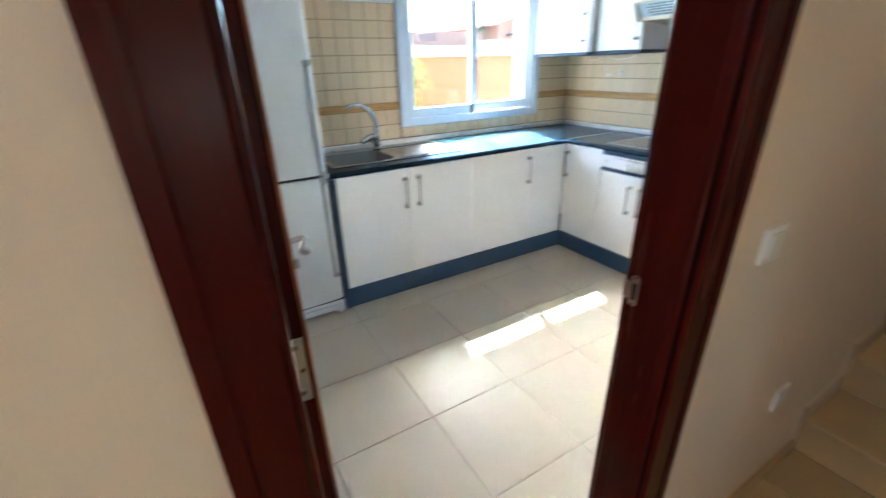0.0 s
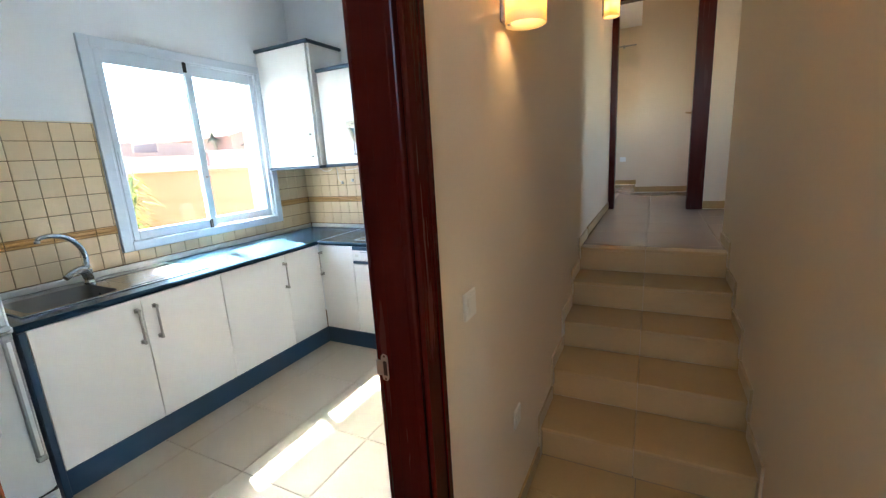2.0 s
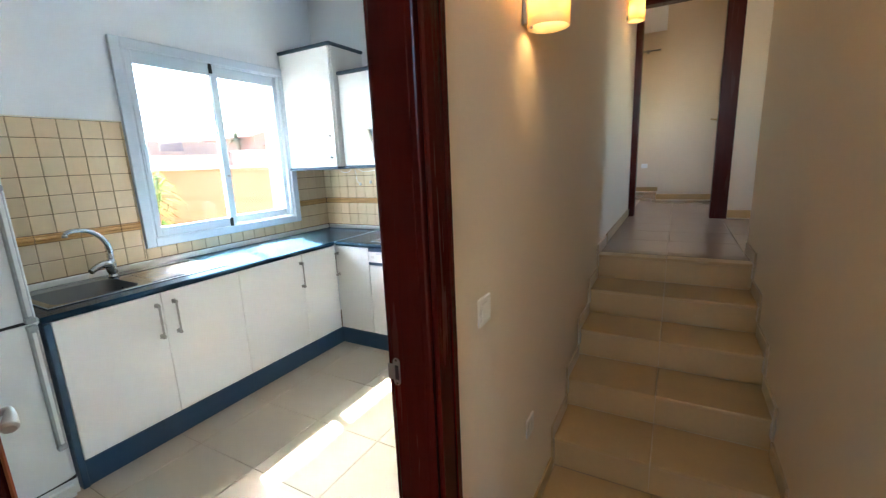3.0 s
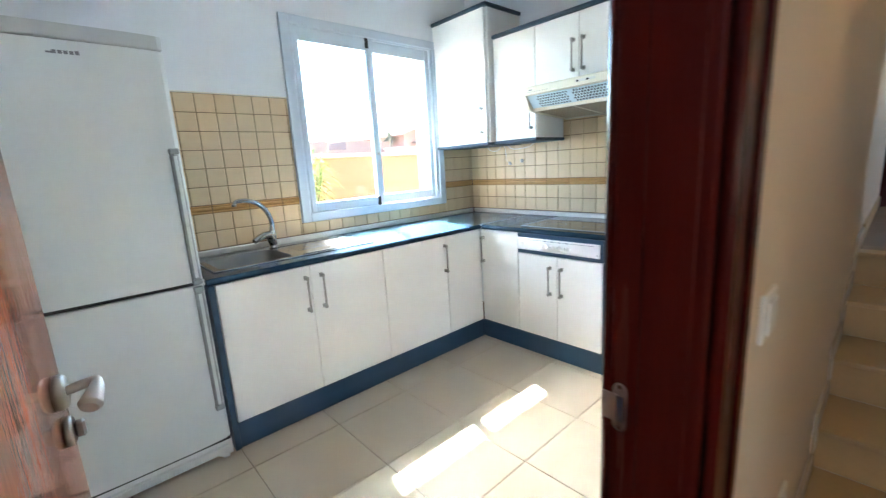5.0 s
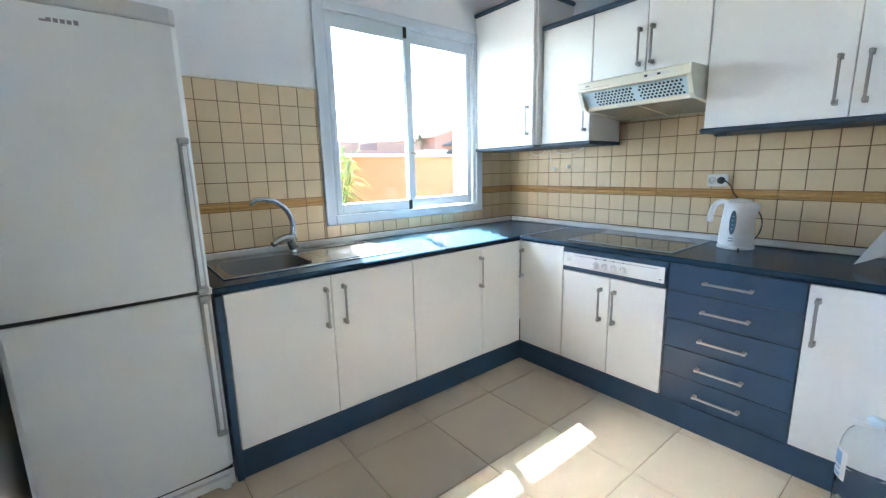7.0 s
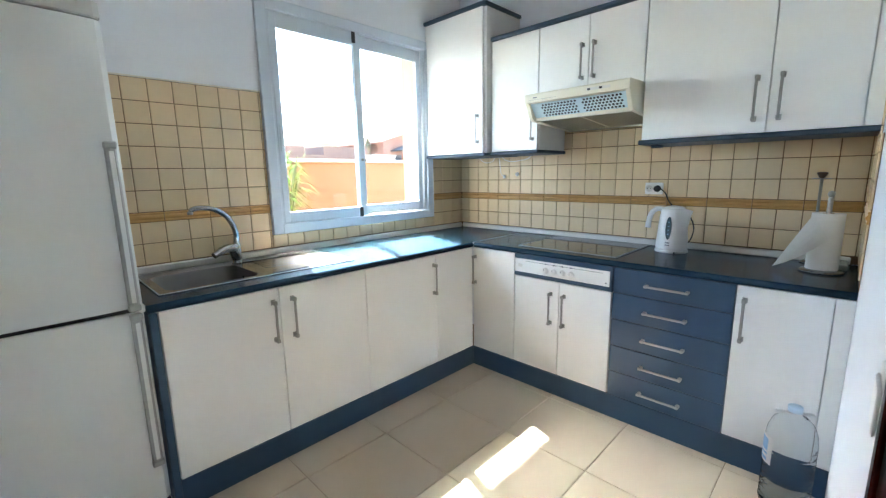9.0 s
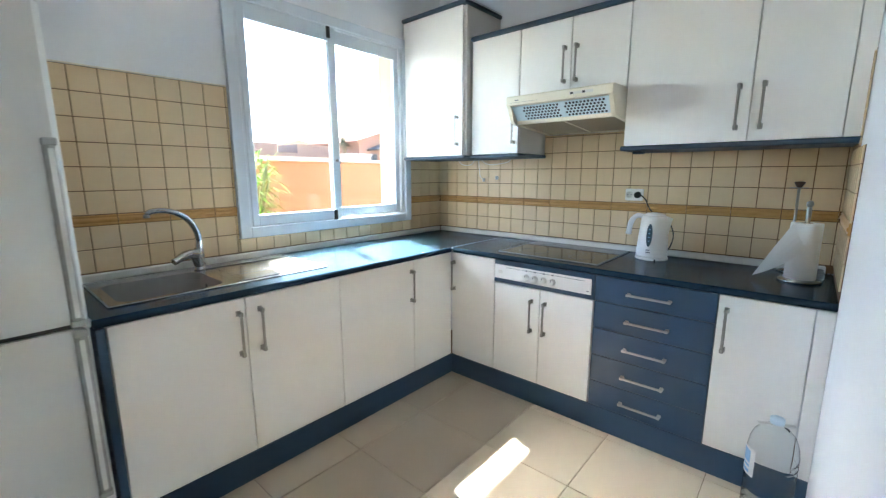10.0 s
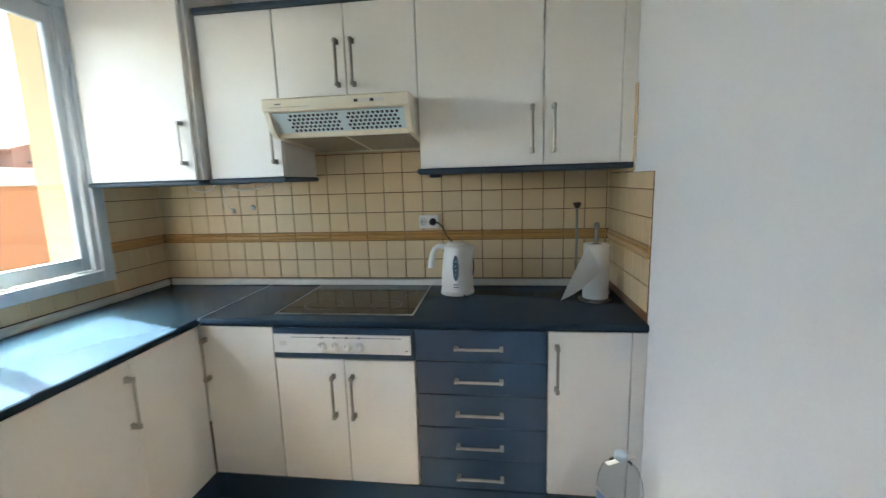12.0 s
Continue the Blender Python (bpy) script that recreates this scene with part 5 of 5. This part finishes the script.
def tile_mesh(name, u, v, axis, sign, material, t=0.006):
    """A tile that faces along an axis, its back at the wall, with eased edges."""
    bm = bmesh.new()
    e = 0.0015
    lo = [(-u / 2, -v / 2), (u / 2, -v / 2), (u / 2, v / 2), (-u / 2, v / 2)]
    hi = [(a - math.copysign(e, a), b - math.copysign(e, b)) for a, b in lo]
    def co(a, b, d):
        return (sign * d, a, b) if axis == "x" else ((a, sign * d, b) if axis == "y" else (a, b, sign * d))
    r = [[bm.verts.new(co(a, b, d)) for a, b in pts] for pts, d in ((lo, 0.0), (lo, t - e), (hi, t))]
    for p, q in zip(r, r[1:]):
        for i in range(4):
            bm.faces.new((p[i], p[(i + 1) % 4], q[(i + 1) % 4], q[i]))
    bm.faces.new(r[-1])
    bmesh.ops.recalc_face_normals(bm, faces=bm.faces)
    me = bpy.data.meshes.new(name)
    bm.to_mesh(me)
    bm.free()
    me.materials.append(material)
    return me


CACHE = {}


def lay(host, axis, sign, plane, u0, u1, v0, v1, name, material, t=0.006):
    w, h = round(u1 - u0, 4), round(v1 - v0, 4)
    if w < 0.008 or h < 0.008:
        return
    key = (w, h, axis, sign, name, material.name)
    if key not in CACHE:
        CACHE[key] = tile_mesh(name, w, h, axis, sign, material, t)
    ob = new(name, CACHE[key])
    ob.parent = host
    a, b = (u0 + u1) / 2, (v0 + v1) / 2
    ob.location = (plane, a, b) if axis == "x" else ((a, plane, b) if axis == "y" else (a, b, plane))


def cells(lo, hi, phase, pitch):
    k = math.floor((lo - phase) / pitch)
    out = []
    while phase + k * pitch < hi - 1e-6:
        a, b = max(lo, phase + k * pitch), min(hi, phase + (k + 1) * pitch)
        out.append((a + J / 2, b - J / 2))
        k += 1
    return out


ROWS_UP = [1.205 + PT * i for i in range(7)]
ROWS_LO = [0.941, 1.048, 1.155]


def tiled(host, axis, sign, plane, u0, u1, phase, z0, z1):
    rows = [(a, b) for a, b in zip(ROWS_LO, ROWS_LO[1:])] + [(a, b) for a, b in zip(ROWS_UP, ROWS_UP[1:])]
    for a, b in rows:
        a, b = max(a, z0), min(b, z1)
        if b - a > 0.012:
            for c, d in cells(u0, u1, phase, PT):
                lay(host, axis, sign, plane, c, d, a + J / 2, b - J / 2, "tile", M_tile)


def border(host, axis, sign, plane, u0, u1, phase):
    for c, d in cells(u0, u1, phase, 2 * PT):
        key = ("border", round(d - c, 4), axis, sign)
        if key not in CACHE:
            bm = bmesh.new()
            pr = [(0, -0.0235), (0.006, -0.0235), (0.009, -0.018), (0.006, -0.012), (0.011, -0.006), (0.0125, 0.0), (0.011, 0.006), (0.006, 0.012), (0.009, 0.018), (0.006, 0.0235), (0, 0.0235)]
            h = (d - c) / 2
            if axis == "x":
                prism(bm, [(sign * q, z) for q, z in pr], "y", -h, h)
            else:
                prism(bm, [(sign * q, z) for q, z in pr], "x", -h, h)
            CACHE[key] = finish("border_tile", bm, M_border)
        ob = new("border_tile", CACHE[key])
        ob.parent = host
        m = (c + d) / 2
        ob.location = (plane, m, 1.18) if axis == "x" else (m, plane, 1.18)


GX, GN, GS = XE - 0.003, YN - 0.003, YS + 0.003
spN = structure("splashback_north", boxes((0.97, 1.764, GN, YN - 0.0005, 0.9, 1.848), (1.764, 3.126, GN, YN - 0.0005, 0.9, 1.019), (3.126, XE - 0.003, GN, YN - 0.0005, 0.9, 1.50)), M_grout, "beige square wall tiles with brown joints round the window", "tiled splashback")
spE = structure("splashback_east", boxes((GX, XE - 0.0005, YS + 0.001, GN - 0.0005, 0.9, 1.86)), M_grout, "beige square wall tiles with brown joints behind the hob", "tiled splashback")
spS = structure("splashback_south", boxes((2.888, GX - 0.001, YS + 0.0005, GS, 0.9, 1.487), (3.14, GX - 0.001, YS + 0.0005, GS, 1.488, 1.862)), M_grout, "beige square wall tiles on the side wall", "tiled splashback")
tiled(spN, "y", -1, GN, 0.97, 1.763, 1.215, 0.94, 1.848)
tiled(spN, "y", -1, GN, 1.763, 3.127, 1.215, 0.94, 1.018)
tiled(spN, "y", -1, GN, 3.127, GX, 1.215, 0.94, 1.489)
tiled(spE, "x", -1, GX, GS, 1.704, 1.276, 0.94, 1.51)
tiled(spE, "x", -1, GX, 1.704, 2.453, 1.276, 0.94, 1.74)
tiled(spE, "x", -1, GX, 2.453, GN, 1.276, 0.94, 1.51)
tiled(spS, "y", 1, GS, 2.889, GX, 3.50, 0.94, 1.487)
tiled(spS, "y", 1, GS, 3.104, GX, 3.50, 1.49, 1.868)
structure("tile_edge", B(0.97, 1.763, 3.3895, 3.3995, 1.8485, 1.855, 0.002), M_cream, "cream grout bead along the top of the tiles", "trim")
border(spN, "y", -1, GN, 0.97, 1.763, 1.215)
border(spN, "y", -1, GN, 3.127, GX - 0.013, 1.215)
border(spE, "x", -1, GX, GS + 0.013, GN - 0.013, 1.276)
border(spS, "y", 1, GS, 2.889, GX - 0.013, 3.50)

# ---- floor tiles ----
FXP, FYP, FP = 1.4615, 2.543, 0.4545
def fcells(lo, hi, phase):
    return [(a + 0.0002, b - 0.0002) for a, b in cells(lo, hi, phase, FP)]
for a, b in fcells(XW, 2.90, FXP):
    for c, d in fcells(YS, 2.78, FYP):
        lay(floor, "z", 1, -0.006, a, b, c, d, "floor_tile", M_floor)
for a, b in fcells(-1.6, 2.148 + 0.017, FXP):
    for c, d in fcells(-1.6, YS, FYP):
        if not (a > 1.2 and d < YR):
            lay(floor, "z", 1, -0.006, max(a, -9), b, max(c, YR + 0.001) if a > 1.2 else c, d, "floor_tile", M_stair)
for a, b in fcells(NOSE[4] + 0.102, 7.30, 3.56):
    for c, d in fcells(-0.62, 0.72, YM):
        lay(landing, "z", 1, ZL - 0.006, a, b, c, d, "floor_tile", M_land)
for a, b in fcells(7.30, 8.75, 3.56):
    for c, d in fcells(0.51, 1.6, YM):
        lay(landing, "z", 1, ZL - 0.006, a, b, c, d, "floor_tile", M_land)
